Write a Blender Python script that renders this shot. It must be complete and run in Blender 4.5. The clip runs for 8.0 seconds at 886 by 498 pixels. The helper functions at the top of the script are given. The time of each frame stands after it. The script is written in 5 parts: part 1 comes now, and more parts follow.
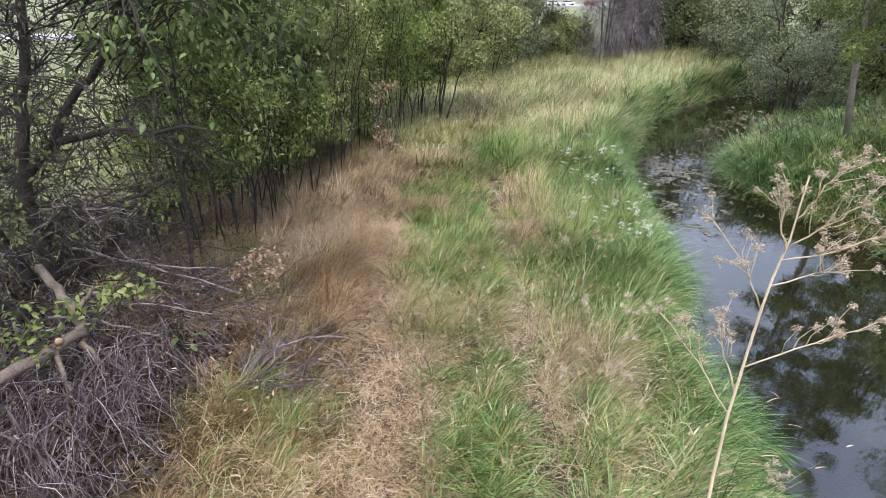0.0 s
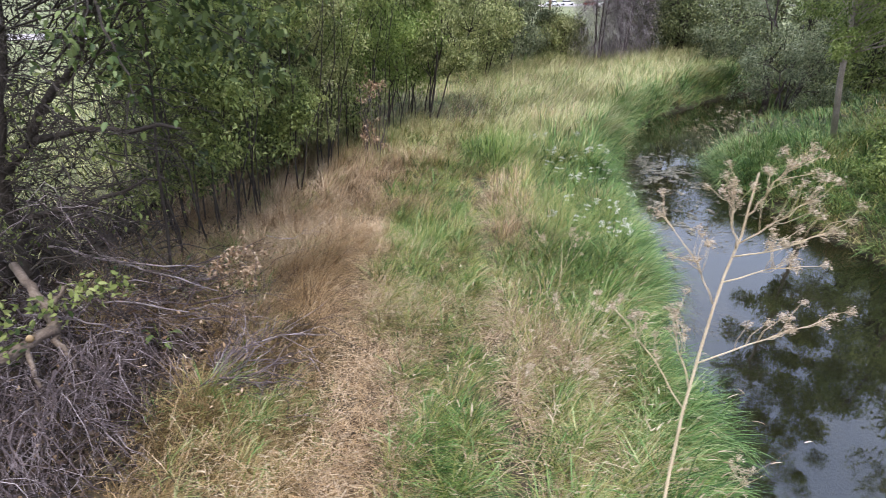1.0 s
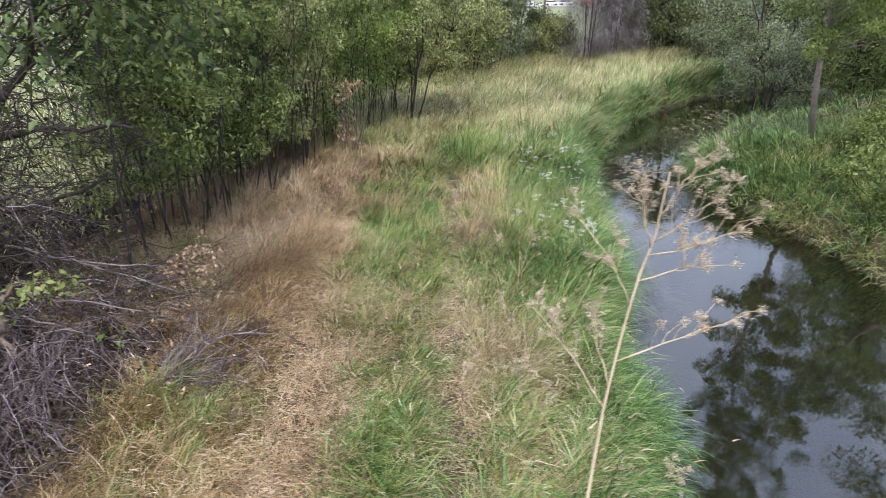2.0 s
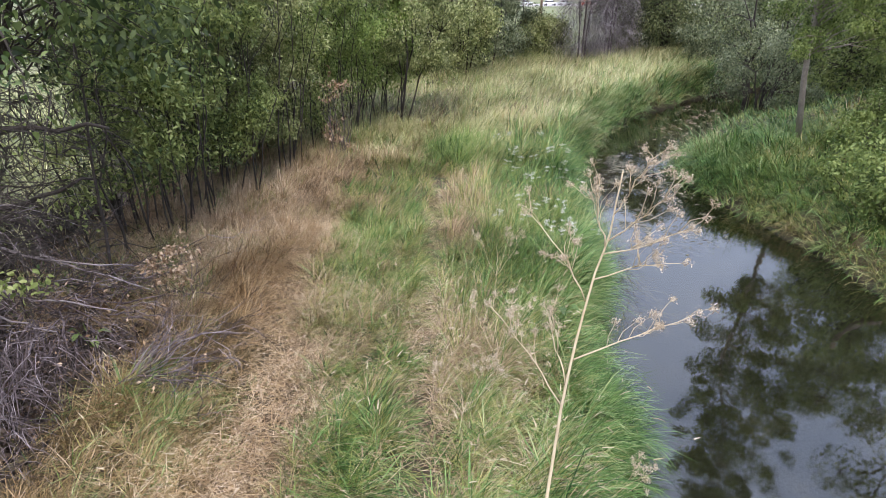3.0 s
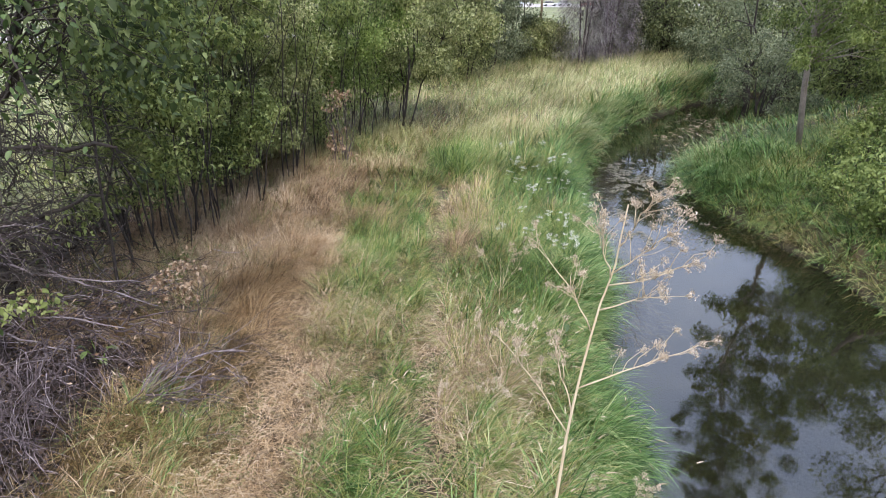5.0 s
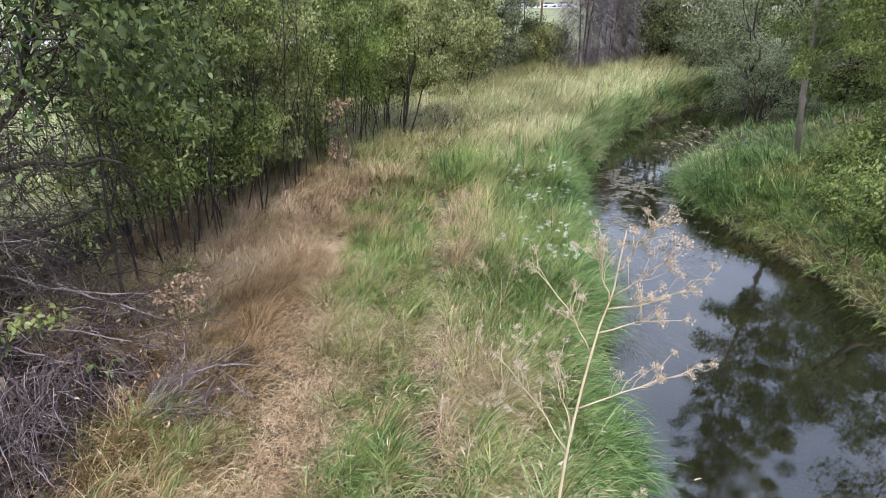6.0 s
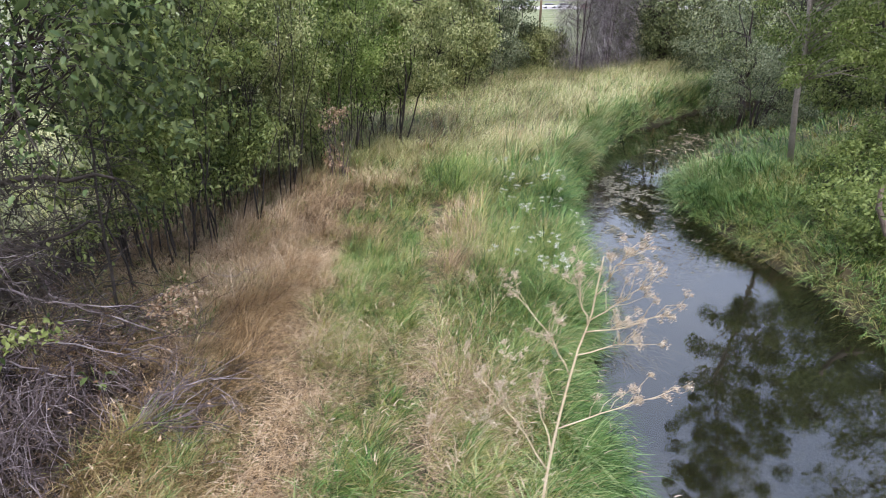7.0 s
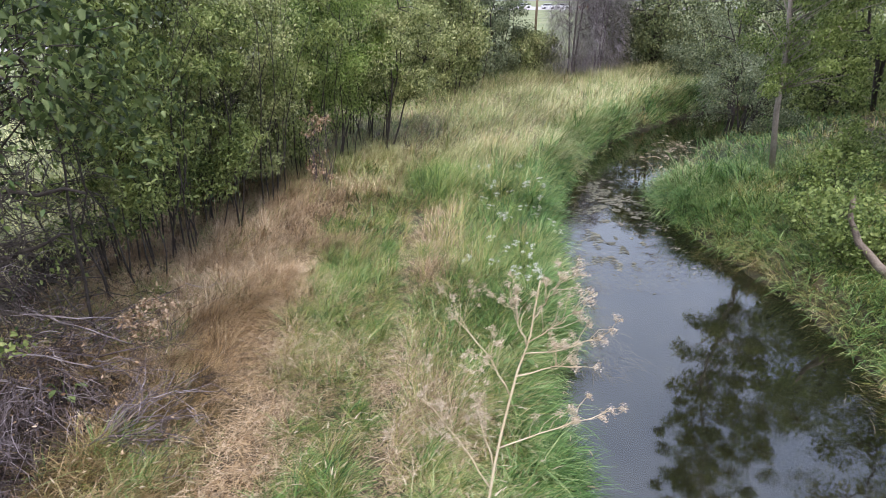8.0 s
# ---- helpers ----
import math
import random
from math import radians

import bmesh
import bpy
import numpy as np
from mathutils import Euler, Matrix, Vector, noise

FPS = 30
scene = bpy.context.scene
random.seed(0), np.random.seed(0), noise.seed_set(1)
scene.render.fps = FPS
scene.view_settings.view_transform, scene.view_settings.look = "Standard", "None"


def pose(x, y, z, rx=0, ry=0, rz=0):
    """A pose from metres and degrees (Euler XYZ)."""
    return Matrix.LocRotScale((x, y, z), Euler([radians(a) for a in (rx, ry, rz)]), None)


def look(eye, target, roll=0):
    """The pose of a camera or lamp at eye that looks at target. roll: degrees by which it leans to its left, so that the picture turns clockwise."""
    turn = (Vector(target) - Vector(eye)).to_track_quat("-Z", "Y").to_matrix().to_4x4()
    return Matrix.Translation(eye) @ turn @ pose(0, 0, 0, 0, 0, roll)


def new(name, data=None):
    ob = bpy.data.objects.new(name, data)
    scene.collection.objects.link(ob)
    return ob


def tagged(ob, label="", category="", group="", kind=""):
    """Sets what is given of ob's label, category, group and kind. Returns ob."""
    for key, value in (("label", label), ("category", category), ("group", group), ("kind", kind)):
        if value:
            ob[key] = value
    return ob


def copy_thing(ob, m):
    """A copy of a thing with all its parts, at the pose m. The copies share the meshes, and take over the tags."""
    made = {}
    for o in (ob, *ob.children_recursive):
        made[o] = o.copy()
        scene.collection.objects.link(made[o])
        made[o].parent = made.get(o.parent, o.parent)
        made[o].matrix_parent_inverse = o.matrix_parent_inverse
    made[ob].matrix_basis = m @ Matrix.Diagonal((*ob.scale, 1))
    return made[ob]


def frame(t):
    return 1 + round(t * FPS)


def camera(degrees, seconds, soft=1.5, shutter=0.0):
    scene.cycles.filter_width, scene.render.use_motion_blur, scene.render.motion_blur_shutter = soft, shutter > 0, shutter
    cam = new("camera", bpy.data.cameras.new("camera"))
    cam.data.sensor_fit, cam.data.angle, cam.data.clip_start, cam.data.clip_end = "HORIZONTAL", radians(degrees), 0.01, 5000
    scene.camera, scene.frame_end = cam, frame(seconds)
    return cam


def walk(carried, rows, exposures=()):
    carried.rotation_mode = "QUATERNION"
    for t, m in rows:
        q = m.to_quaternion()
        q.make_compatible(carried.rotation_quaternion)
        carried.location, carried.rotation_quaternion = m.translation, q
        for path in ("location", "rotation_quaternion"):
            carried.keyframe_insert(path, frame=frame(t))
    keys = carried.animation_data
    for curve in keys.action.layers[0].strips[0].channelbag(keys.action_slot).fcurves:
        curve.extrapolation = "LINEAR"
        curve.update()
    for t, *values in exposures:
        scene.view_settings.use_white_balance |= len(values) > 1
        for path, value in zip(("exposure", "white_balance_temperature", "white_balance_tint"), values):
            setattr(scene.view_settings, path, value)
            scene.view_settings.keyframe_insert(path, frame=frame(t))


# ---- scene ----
cam = camera(76.0, 8.0, soft=0.7, shutter=0.9)
METRES, EYE, TILT, LEAN, TURN = 2.1, 3.96, -24.0, 0.0, 0.0
ROWS = [
    (0.0000, 0.0000, 0.0000, 0.0000, 0.0000, 0.0000, -0.0000),
    (0.5000, 0.0494, -0.0083, -0.0072, 0.0100, -0.0000, -0.0100),
    (1.0000, 0.1340, -0.0118, -0.0104, 0.0200, 0.0100, -0.0000),
    (1.5000, 0.2509, -0.0136, -0.0129, 0.0200, -0.0100, -0.0000),
    (2.0000, 0.3795, -0.0176, -0.0133, 0.0300, -0.0100, 0.0000),
    (2.2000, 0.4295, -0.0188, -0.0138, 0.03, 0.0, 0.0),
    (3.3000, 0.5100, -0.0248, -0.0180, 0.0, 0.0, 0.05),
    (3.5000, 0.5032, -0.0256, -0.0166, -0.0000, -0.0000, 0.0500),
    (4.0000, 0.4939, -0.0306, 0.0038, 0.0000, -0.0200, 0.0600),
    (4.5000, 0.4889, -0.0384, 0.0405, -0.0100, -0.0100, 0.0500),
    (4.7000, 0.4870, -0.0440, 0.0550, -0.01, -0.01, 0.05),
    (5.8000, 0.4765, -0.0850, 0.1355, -0.01, 0.03, 0.04),
    (6.0000, 0.4761, -0.0925, 0.1497, -0.0100, 0.0300, 0.0400),
    (6.5000, 0.4853, -0.1119, 0.1843, 0.0100, 0.0700, 0.0300),
    (7.0000, 0.5333, -0.1291, 0.2234, 0.0100, 0.0800, 0.0200),
    (7.5000, 0.6320, -0.1465, 0.2612, 0.0100, 0.0700, -0.0100),
    (8.0000, 0.7172, -0.1648, 0.2978, -0.0100, 0.0600, -0.0100),
]
walk(cam, [(t, pose(0, 0, EYE, TILT, LEAN, TURN) @ pose(METRES * x, METRES * y, METRES * z, 90 + pitch, roll, yaw)) for t, x, y, z, yaw, pitch, roll in ROWS], [(0.0, 0.82), (8.0, 0.82)])

# ---- world, sun, exposure ----
world = bpy.data.worlds.new("overcast_sky")
scene.world = world
world.use_nodes = True
wt = world.node_tree
wt.nodes.clear()


def node(tree, kind, **values):
    n = tree.nodes.new(kind)
    for key, value in values.items():
        if key in n.inputs:
            n.inputs[key].default_value = value
    return n


SUN_ELEVATION, SUN_TURN = 62.0, 176.0
sky = wt.nodes.new("ShaderNodeTexSky")
sky.sky_type = "NISHITA"
sky.sun_disc = False
sky.sun_elevation = radians(SUN_ELEVATION)
sky.sun_rotation = radians(SUN_TURN)
sky.air_density, sky.dust_density = 1.2, 4.0
# an overcast layer of cloud over the clear sky
coord = wt.nodes.new("ShaderNodeTexCoord")
cloud = node(wt, "ShaderNodeTexNoise", Scale=2.6, Detail=4.0, Roughness=0.55)
wt.links.new(coord.outputs["Generated"], cloud.inputs["Vector"])
cramp = wt.nodes.new("ShaderNodeValToRGB")
cramp.color_ramp.elements[0].position, cramp.color_ramp.elements[0].color = 0.3, (4.5, 5.3, 7.7, 1)
cramp.color_ramp.elements[1].position, cramp.color_ramp.elements[1].color = 0.7, (8.1, 8.8, 11.0, 1)
wt.links.new(cloud.outputs["Fac"], cramp.inputs["Fac"])
updown = wt.nodes.new("ShaderNodeSeparateXYZ")
wt.links.new(coord.outputs["Generated"], updown.inputs[0])
zen = node(wt, "ShaderNodeMapRange")
zen.inputs["From Min"].default_value, zen.inputs["From Max"].default_value = 0.0, 1.0
zen.inputs["To Min"].default_value, zen.inputs["To Max"].default_value = 0.34, 1.78
wt.links.new(updown.outputs["Z"], zen.inputs["Value"])
cscale = wt.nodes.new("ShaderNodeVectorMath")
cscale.operation = "SCALE"
wt.links.new(cramp.outputs["Color"], cscale.inputs[0])
wt.links.new(zen.outputs["Result"], cscale.inputs["Scale"])
cmix = wt.nodes.new("ShaderNodeMix")
cmix.data_type = "RGBA"
cmix.inputs[0].default_value = 0.8
wt.links.new(sky.outputs["Color"], cmix.inputs[6])
wt.links.new(cscale.outputs[0], cmix.inputs[7])
back = node(wt, "ShaderNodeBackground", Strength=0.13)
wt.links.new(cmix.outputs[2], back.inputs["Color"])
wout = wt.nodes.new("ShaderNodeOutputWorld")
wt.links.new(back.outputs[0], wout.inputs[0])

sun = new("sun", bpy.data.lights.new("sun", "SUN"))
sun.data.energy, sun.data.angle, sun.data.color = 1.5, radians(15), (1.0, 0.9, 0.76)
a, e = radians(SUN_TURN), radians(SUN_ELEVATION)
sun.matrix_world = look((math.sin(a) * math.cos(e) * 60, math.cos(a) * math.cos(e) * 60, math.sin(e) * 60), (0, 0, 0))


# ---- materials ----
def ramp_of(tree, stops):
    r = tree.nodes.new("ShaderNodeValToRGB")
    el = r.color_ramp.elements
    while len(el) < len(stops):
        el.new(0.5)
    for k, (pos, col) in enumerate(stops):
        el[k].position, el[k].color = pos, (*col, 1)
    return r


def material(name, colours, rough=0.6, per="island", patch=0.8, patch_amount=0.35, grain=40.0, grain_amount=0.15, through_light=0.0, bump=0.0, metal=0.0, spec=0.4):
    """A surface whose colours vary piece by piece and in patches."""
    m = bpy.data.materials.new(name)
    m.use_nodes = True
    t = m.node_tree
    t.nodes.clear()
    out = t.nodes.new("ShaderNodeOutputMaterial")
    bsdf = node(t, "ShaderNodeBsdfPrincipled", Roughness=rough, Metallic=metal)
    bsdf.inputs["Specular IOR Level"].default_value = spec
    tc = t.nodes.new("ShaderNodeTexCoord")
    geo = t.nodes.new("ShaderNodeNewGeometry")
    pn = node(t, "ShaderNodeTexNoise", Scale=patch, Detail=3.0)
    gn = node(t, "ShaderNodeTexNoise", Scale=grain, Detail=4.0)
    t.links.new(geo.outputs["Position"], pn.inputs["Vector"])
    t.links.new(tc.outputs["Object"], gn.inputs["Vector"])
    mix = t.nodes.new("ShaderNodeMath")
    mix.operation = "MULTIPLY_ADD"
    mix.inputs[1].default_value = patch_amount
    if per == "island":
        src = geo.outputs["Random Per Island"]
    elif per == "object":
        src = t.nodes.new("ShaderNodeObjectInfo").outputs["Random"]
    else:
        src = None
    sub = t.nodes.new("ShaderNodeMath")
    sub.operation = "SUBTRACT"
    t.links.new(pn.outputs["Fac"], sub.inputs[0])
    sub.inputs[1].default_value = 0.5
    t.links.new(sub.outputs[0], mix.inputs[0])
    mix.inputs[1].default_value = patch_amount * 3
    if src:
        t.links.new(src, mix.inputs[2])
    else:
        mix.inputs[2].default_value = 0.5
    g2 = t.nodes.new("ShaderNodeMath")
    g2.operation = "SUBTRACT"
    t.links.new(gn.outputs["Fac"], g2.inputs[0])
    g2.inputs[1].default_value = 0.5
    g3 = t.nodes.new("ShaderNodeMath")
    g3.operation = "MULTIPLY_ADD"
    g3.inputs[1].default_value = grain_amount * 3
    t.links.new(g2.outputs[0], g3.inputs[0])
    t.links.new(mix.outputs[0], g3.inputs[2])
    r = ramp_of(t, colours)
    t.links.new(g3.outputs[0], r.inputs["Fac"])
    t.links.new(r.outputs["Color"], bsdf.inputs["Base Color"])
    if bump:
        b = node(t, "ShaderNodeBump", Strength=bump, Distance=0.02)
        t.links.new(gn.outputs["Fac"], b.inputs["Height"])
        t.links.new(b.outputs["Normal"], bsdf.inputs["Normal"])
    if through_light:
        tl = t.nodes.new("ShaderNodeBsdfTranslucent")
        t.links.new(r.outputs["Color"], tl.inputs["Color"])
        ms = t.nodes.new("ShaderNodeMixShader")
        ms.inputs[0].default_value = through_light
        t.links.new(bsdf.outputs[0], ms.inputs[1])
        t.links.new(tl.outputs[0], ms.inputs[2])
        t.links.new(ms.outputs[0], out.inputs["Surface"])
    else:
        t.links.new(bsdf.outputs[0], out.inputs["Surface"])
    return m


def blade_material(name, colours, through_light=0.1, **kw):
    return material(name, colours, rough=0.5, through_light=through_light, grain_amount=0.06, spec=0.28, **kw)


GREEN = blade_material("fresh_grass", [(0.0, (0.02, 0.045, 0.009)), (0.35, (0.092, 0.162, 0.034)), (0.7, (0.195, 0.28, 0.066)), (1.0, (0.40, 0.43, 0.17))])
SEDGE = blade_material("sedge", [(0.0, (0.018, 0.055, 0.016)), (0.45, (0.09, 0.172, 0.04)), (0.8, (0.19, 0.33, 0.105)), (1.0, (0.42, 0.48, 0.22))])
OLIVE = blade_material("olive_grass", [(0.0, (0.05, 0.055, 0.018)), (0.45, (0.21, 0.232, 0.058)), (0.8, (0.41, 0.385, 0.125)), (1.0, (0.62, 0.53, 0.26))])
STRAW = blade_material("straw", [(0.0, (0.075, 0.047, 0.026)), (0.4, (0.345, 0.238, 0.142)), (0.8, (0.55, 0.40, 0.25)), (1.0, (0.76, 0.61, 0.44))])
RUST = blade_material("rusty_straw", [(0.0, (0.085, 0.05, 0.024)), (0.45, (0.44, 0.285, 0.138)), (0.8, (0.64, 0.46, 0.265)), (1.0, (0.80, 0.64, 0.45))])
PALE = blade_material("pale_grass", [(0.0, (0.10, 0.12, 0.035)), (0.5, (0.39, 0.405, 0.17)), (1.0, (0.74, 0.69, 0.41))])
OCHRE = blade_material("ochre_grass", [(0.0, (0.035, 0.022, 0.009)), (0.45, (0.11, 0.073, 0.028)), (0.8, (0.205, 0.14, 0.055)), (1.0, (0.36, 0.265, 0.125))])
LEAF = blade_material("shrub_leaf", [(0.0, (0.05, 0.08, 0.025)), (0.45, (0.26, 0.315, 0.10)), (0.9, (0.37, 0.425, 0.16)), (1.0, (0.44, 0.47, 0.20))], patch=1.6, patch_amount=0.65, through_light=0.4)
LEAF_TREE = blade_material("tree_leaf", [(0.0, (0.06, 0.09, 0.022)), (0.5, (0.18, 0.235, 0.068)), (1.0, (0.32, 0.375, 0.125))], patch=1.0, patch_amount=0.4, through_light=0.4)
# green leaf with the old tree's shade put into its colour
LEAF_SHADED = blade_material("shaded_leaf", [(0.0, (0.02, 0.035, 0.012)), (0.45, (0.07, 0.10, 0.032)), (0.9, (0.145, 0.19, 0.068)), (1.0, (0.26, 0.31, 0.125))], patch=1.8, patch_amount=0.5, through_light=0.4)
# pale yellowish leaf, lightened in colour for light from the open side
LEAF_PALE_LIT = blade_material("pale_lit_leaf", [(0.0, (0.11, 0.135, 0.05)), (0.5, (0.33, 0.37, 0.15)), (1.0, (0.64, 0.64, 0.34))], patch=1.6, patch_amount=0.5, through_light=0.4)
# green leaf with open-sky light put into its colour
LEAF_LIT = blade_material("lit_leaf", [(0.0, (0.08, 0.13, 0.03)), (0.5, (0.24, 0.33, 0.09)), (1.0, (0.42, 0.49, 0.18))], patch=1.6, patch_amount=0.5, through_light=0.4)
LEAF_GREY = blade_material("grey_leaf", [(0.0, (0.08, 0.10, 0.055)), (0.5, (0.19, 0.225, 0.125)), (1.0, (0.34, 0.365, 0.23))], patch=1.2, through_light=0.4)
# dark green leaf; its colour also stands in for shade in hedge and crown
LEAF_DARK_SHADE = blade_material("dark_shade_leaf", [(0.0, (0.04, 0.055, 0.025)), (0.5, (0.135, 0.165, 0.07)), (1.0, (0.28, 0.31, 0.14))], patch=0.6)
BROWN_LEAF = blade_material("withered_leaf", [(0.0, (0.14, 0.08, 0.043)), (0.5, (0.36, 0.24, 0.145)), (1.0, (0.62, 0.47, 0.33))])
BARK = material("dark_bark", [(0.0, (0.02, 0.017, 0.015)), (0.5, (0.05, 0.04, 0.035)), (1.0, (0.11, 0.09, 0.08))], rough=0.85, per="none", patch=5, grain=60, grain_amount=0.3, bump=0.6)
BARK_GREY = material("grey_bark", [(0.0, (0.13, 0.105, 0.085)), (0.5, (0.28, 0.23, 0.195)), (1.0, (0.44, 0.38, 0.34))], rough=0.85, per="none", patch=5, grain=50, grain_amount=0.3, bump=0.6)
DEADWOOD = material("dead_wood", [(0.0, (0.03, 0.022, 0.022)), (0.45, (0.088, 0.065, 0.067)), (0.8, (0.225, 0.18, 0.19)), (1.0, (0.48, 0.42, 0.44))], rough=0.85, patch=4, grain=60, bump=0.3)
DEADGREY = material("grey_twig", [(0.0, (0.05, 0.04, 0.042)), (0.5, (0.23, 0.192, 0.2)), (1.0, (0.52, 0.47, 0.48))], rough=0.85, patch=2, grain=20)
LOGWOOD = material("weathered_log", [(0.0, (0.07, 0.05, 0.04)), (0.5, (0.17, 0.13, 0.105)), (1.0, (0.32, 0.26, 0.21))], rough=0.85, per="none", patch=6, grain=50, grain_amount=0.3, bump=0.6)
# brown litter, its colour darkened further for the shade under the brush
LITTER_SHADED = blade_material("leaf_litter", [(0.0, (0.012, 0.008, 0.006)), (0.6, (0.04, 0.026, 0.019)), (1.0, (0.13, 0.085, 0.06))])
BROKEN = material("broken_wood", [(0.0, (0.40, 0.26, 0.13)), (1.0, (0.66, 0.50, 0.32))], rough=0.8, per="none", grain=90)
STALK = material("dry_stalk", [(0.0, (0.42, 0.31, 0.19)), (0.5, (0.62, 0.50, 0.34)), (1.0, (0.78, 0.67, 0.50))], rough=0.7, per="none", patch=6, grain=80)
SEED = blade_material("dry_seed", [(0.0, (0.24, 0.17, 0.10)), (0.5, (0.42, 0.32, 0.21)), (1.0, (0.60, 0.50, 0.36))])
SEEDHEAD = blade_material("pale_seed_head", [(0.0, (0.28, 0.21, 0.14)), (0.5, (0.46, 0.365, 0.26)), (1.0, (0.68, 0.58, 0.45))])
WHITE = blade_material("white_petal", [(0.0, (0.36, 0.37, 0.29)), (1.0, (0.64, 0.64, 0.56))])
WEED = material("water_weed", [(0.0, (0.05, 0.042, 0.018)), (0.5, (0.14, 0.115, 0.05)), (1.0, (0.28, 0.23, 0.11))], rough=0.6)
PAD = material("floating_weed", [(0.0, (0.045, 0.04, 0.02)), (0.5, (0.11, 0.10, 0.062)), (1.0, (0.24, 0.22, 0.15))], rough=0.45)
GRAVEL = material("gravel", [(0.0, (0.30, 0.27, 0.27)), (1.0, (0.5, 0.46, 0.46))], rough=0.9, per="none", patch=0.4, grain=8, bump=0.4)
POST = material("post_wood", [(0.0, (0.12, 0.08, 0.055)), (1.0, (0.24, 0.17, 0.12))], rough=0.85, per="none", grain=30)
PAINT_WHITE = material("white_car_paint", [(0.0, (0.72, 0.73, 0.75)), (1.0, (0.82, 0.82, 0.83))], rough=0.25, per="none", grain_amount=0.05)
PAINT_RED = material("red_car_paint", [(0.0, (0.30, 0.05, 0.03)), (1.0, (0.42, 0.09, 0.06))], rough=0.25, per="none", grain_amount=0.05)
CAR_GLASS = material("dark_car_glass", [(0.0, (0.02, 0.022, 0.025)), (1.0, (0.04, 0.042, 0.045))], rough=0.08, per="none", spec=0.6)
RUBBER = material("tyre_rubber", [(0.0, (0.02, 0.02, 0.02)), (1.0, (0.045, 0.045, 0.045))], rough=0.8, per="none")


def ground_material():
    """Soil and thatch on the banks, dark silt below the water line, mown pale grass in the fields."""
    m = bpy.data.materials.new("ground")
    m.use_nodes = True
    t = m.node_tree
    t.nodes.clear()
    out = t.nodes.new("ShaderNodeOutputMaterial")
    bsdf = node(t, "ShaderNodeBsdfPrincipled", Roughness=0.9)
    geo = t.nodes.new("ShaderNodeNewGeometry")
    sep = t.nodes.new("ShaderNodeSeparateXYZ")
    t.links.new(geo.outputs["Position"], sep.inputs[0])
    n1 = node(t, "ShaderNodeTexNoise", Scale=1.3, Detail=5.0)
    n2 = node(t, "ShaderNodeTexNoise", Scale=30.0, Detail=5.0, Roughness=0.7)
    n3 = node(t, "ShaderNodeTexNoise", Scale=0.25, Detail=6.0, Roughness=0.65)
    for n in (n1, n2, n3):
        t.links.new(geo.outputs["Position"], n.inputs["Vector"])
    add = t.nodes.new("ShaderNodeMath")
    add.operation = "ADD"
    t.links.new(n1.outputs["Fac"], add.inputs[0])
    t.links.new(n2.outputs["Fac"], add.inputs[1])
    half = t.nodes.new("ShaderNodeMath")
    half.operation = "MULTIPLY"
    half.inputs[1].default_value = 0.5
    t.links.new(add.outputs[0], half.inputs[0])
    soil = ramp_of(t, [(0.3, (0.022, 0.017, 0.01)), (0.5, (0.055, 0.042, 0.024)), (0.7, (0.15, 0.11, 0.06))])
    t.links.new(half.outputs[0], soil.inputs["Fac"])
    silt = ramp_of(t, [(0.35, (0.012, 0.014, 0.010)), (0.55, (0.03, 0.03, 0.018)), (0.7, (0.075, 0.064, 0.032))])
    t.links.new(half.outputs[0], silt.inputs["Fac"])
    add3 = t.nodes.new("ShaderNodeMath")
    add3.operation = "MULTIPLY_ADD"
    add3.inputs[1].default_value = 0.12
    t.links.new(n2.outputs["Fac"], add3.inputs[0])
    t.links.new(n3.outputs["Fac"], add3.inputs[2])
    fields = ramp_of(t, [(0.36, (0.10, 0.12, 0.045)), (0.56, (0.175, 0.195, 0.085)), (0.76, (0.29, 0.27, 0.16))])
    t.links.new(add3.outputs[0], fields.inputs["Fac"])

    def step(value, lo, hi):
        r = node(t, "ShaderNodeMapRange")
        r.inputs["From Min"].default_value, r.inputs["From Max"].default_value = lo, hi
        t.links.new(value, r.inputs["Value"])
        return r.outputs["Result"]

    def blend(f, c1, c2):
        x = t.nodes.new("ShaderNodeMix")
        x.data_type = "RGBA"
        t.links.new(f, x.inputs[0])
        t.links.new(c1, x.inputs[6])
        t.links.new(c2, x.inputs[7])
        return x.outputs[2]

    c = blend(step(sep.outputs["Z"], -0.06, 0.06), silt.outputs[0], soil.outputs[0])
    far = t.nodes.new("ShaderNodeMath")
    far.operation = "MAXIMUM"
    t.links.new(step(sep.outputs["Y"], 33, 40), far.inputs[0])
    t.links.new(step(sep.outputs["X"], -5.2, -6.8), far.inputs[1])
    c = blend(far.outputs[0], c, fields.outputs[0])
    t.links.new(c, bsdf.inputs["Base Color"])
    b = node(t, "ShaderNodeBump", Strength=0.5, Distance=0.03)
    t.links.new(n2.outputs["Fac"], b.inputs["Height"])
    t.links.new(b.outputs["Normal"], bsdf.inputs["Normal"])
    t.links.new(bsdf.outputs[0], out.inputs[0])
    return m


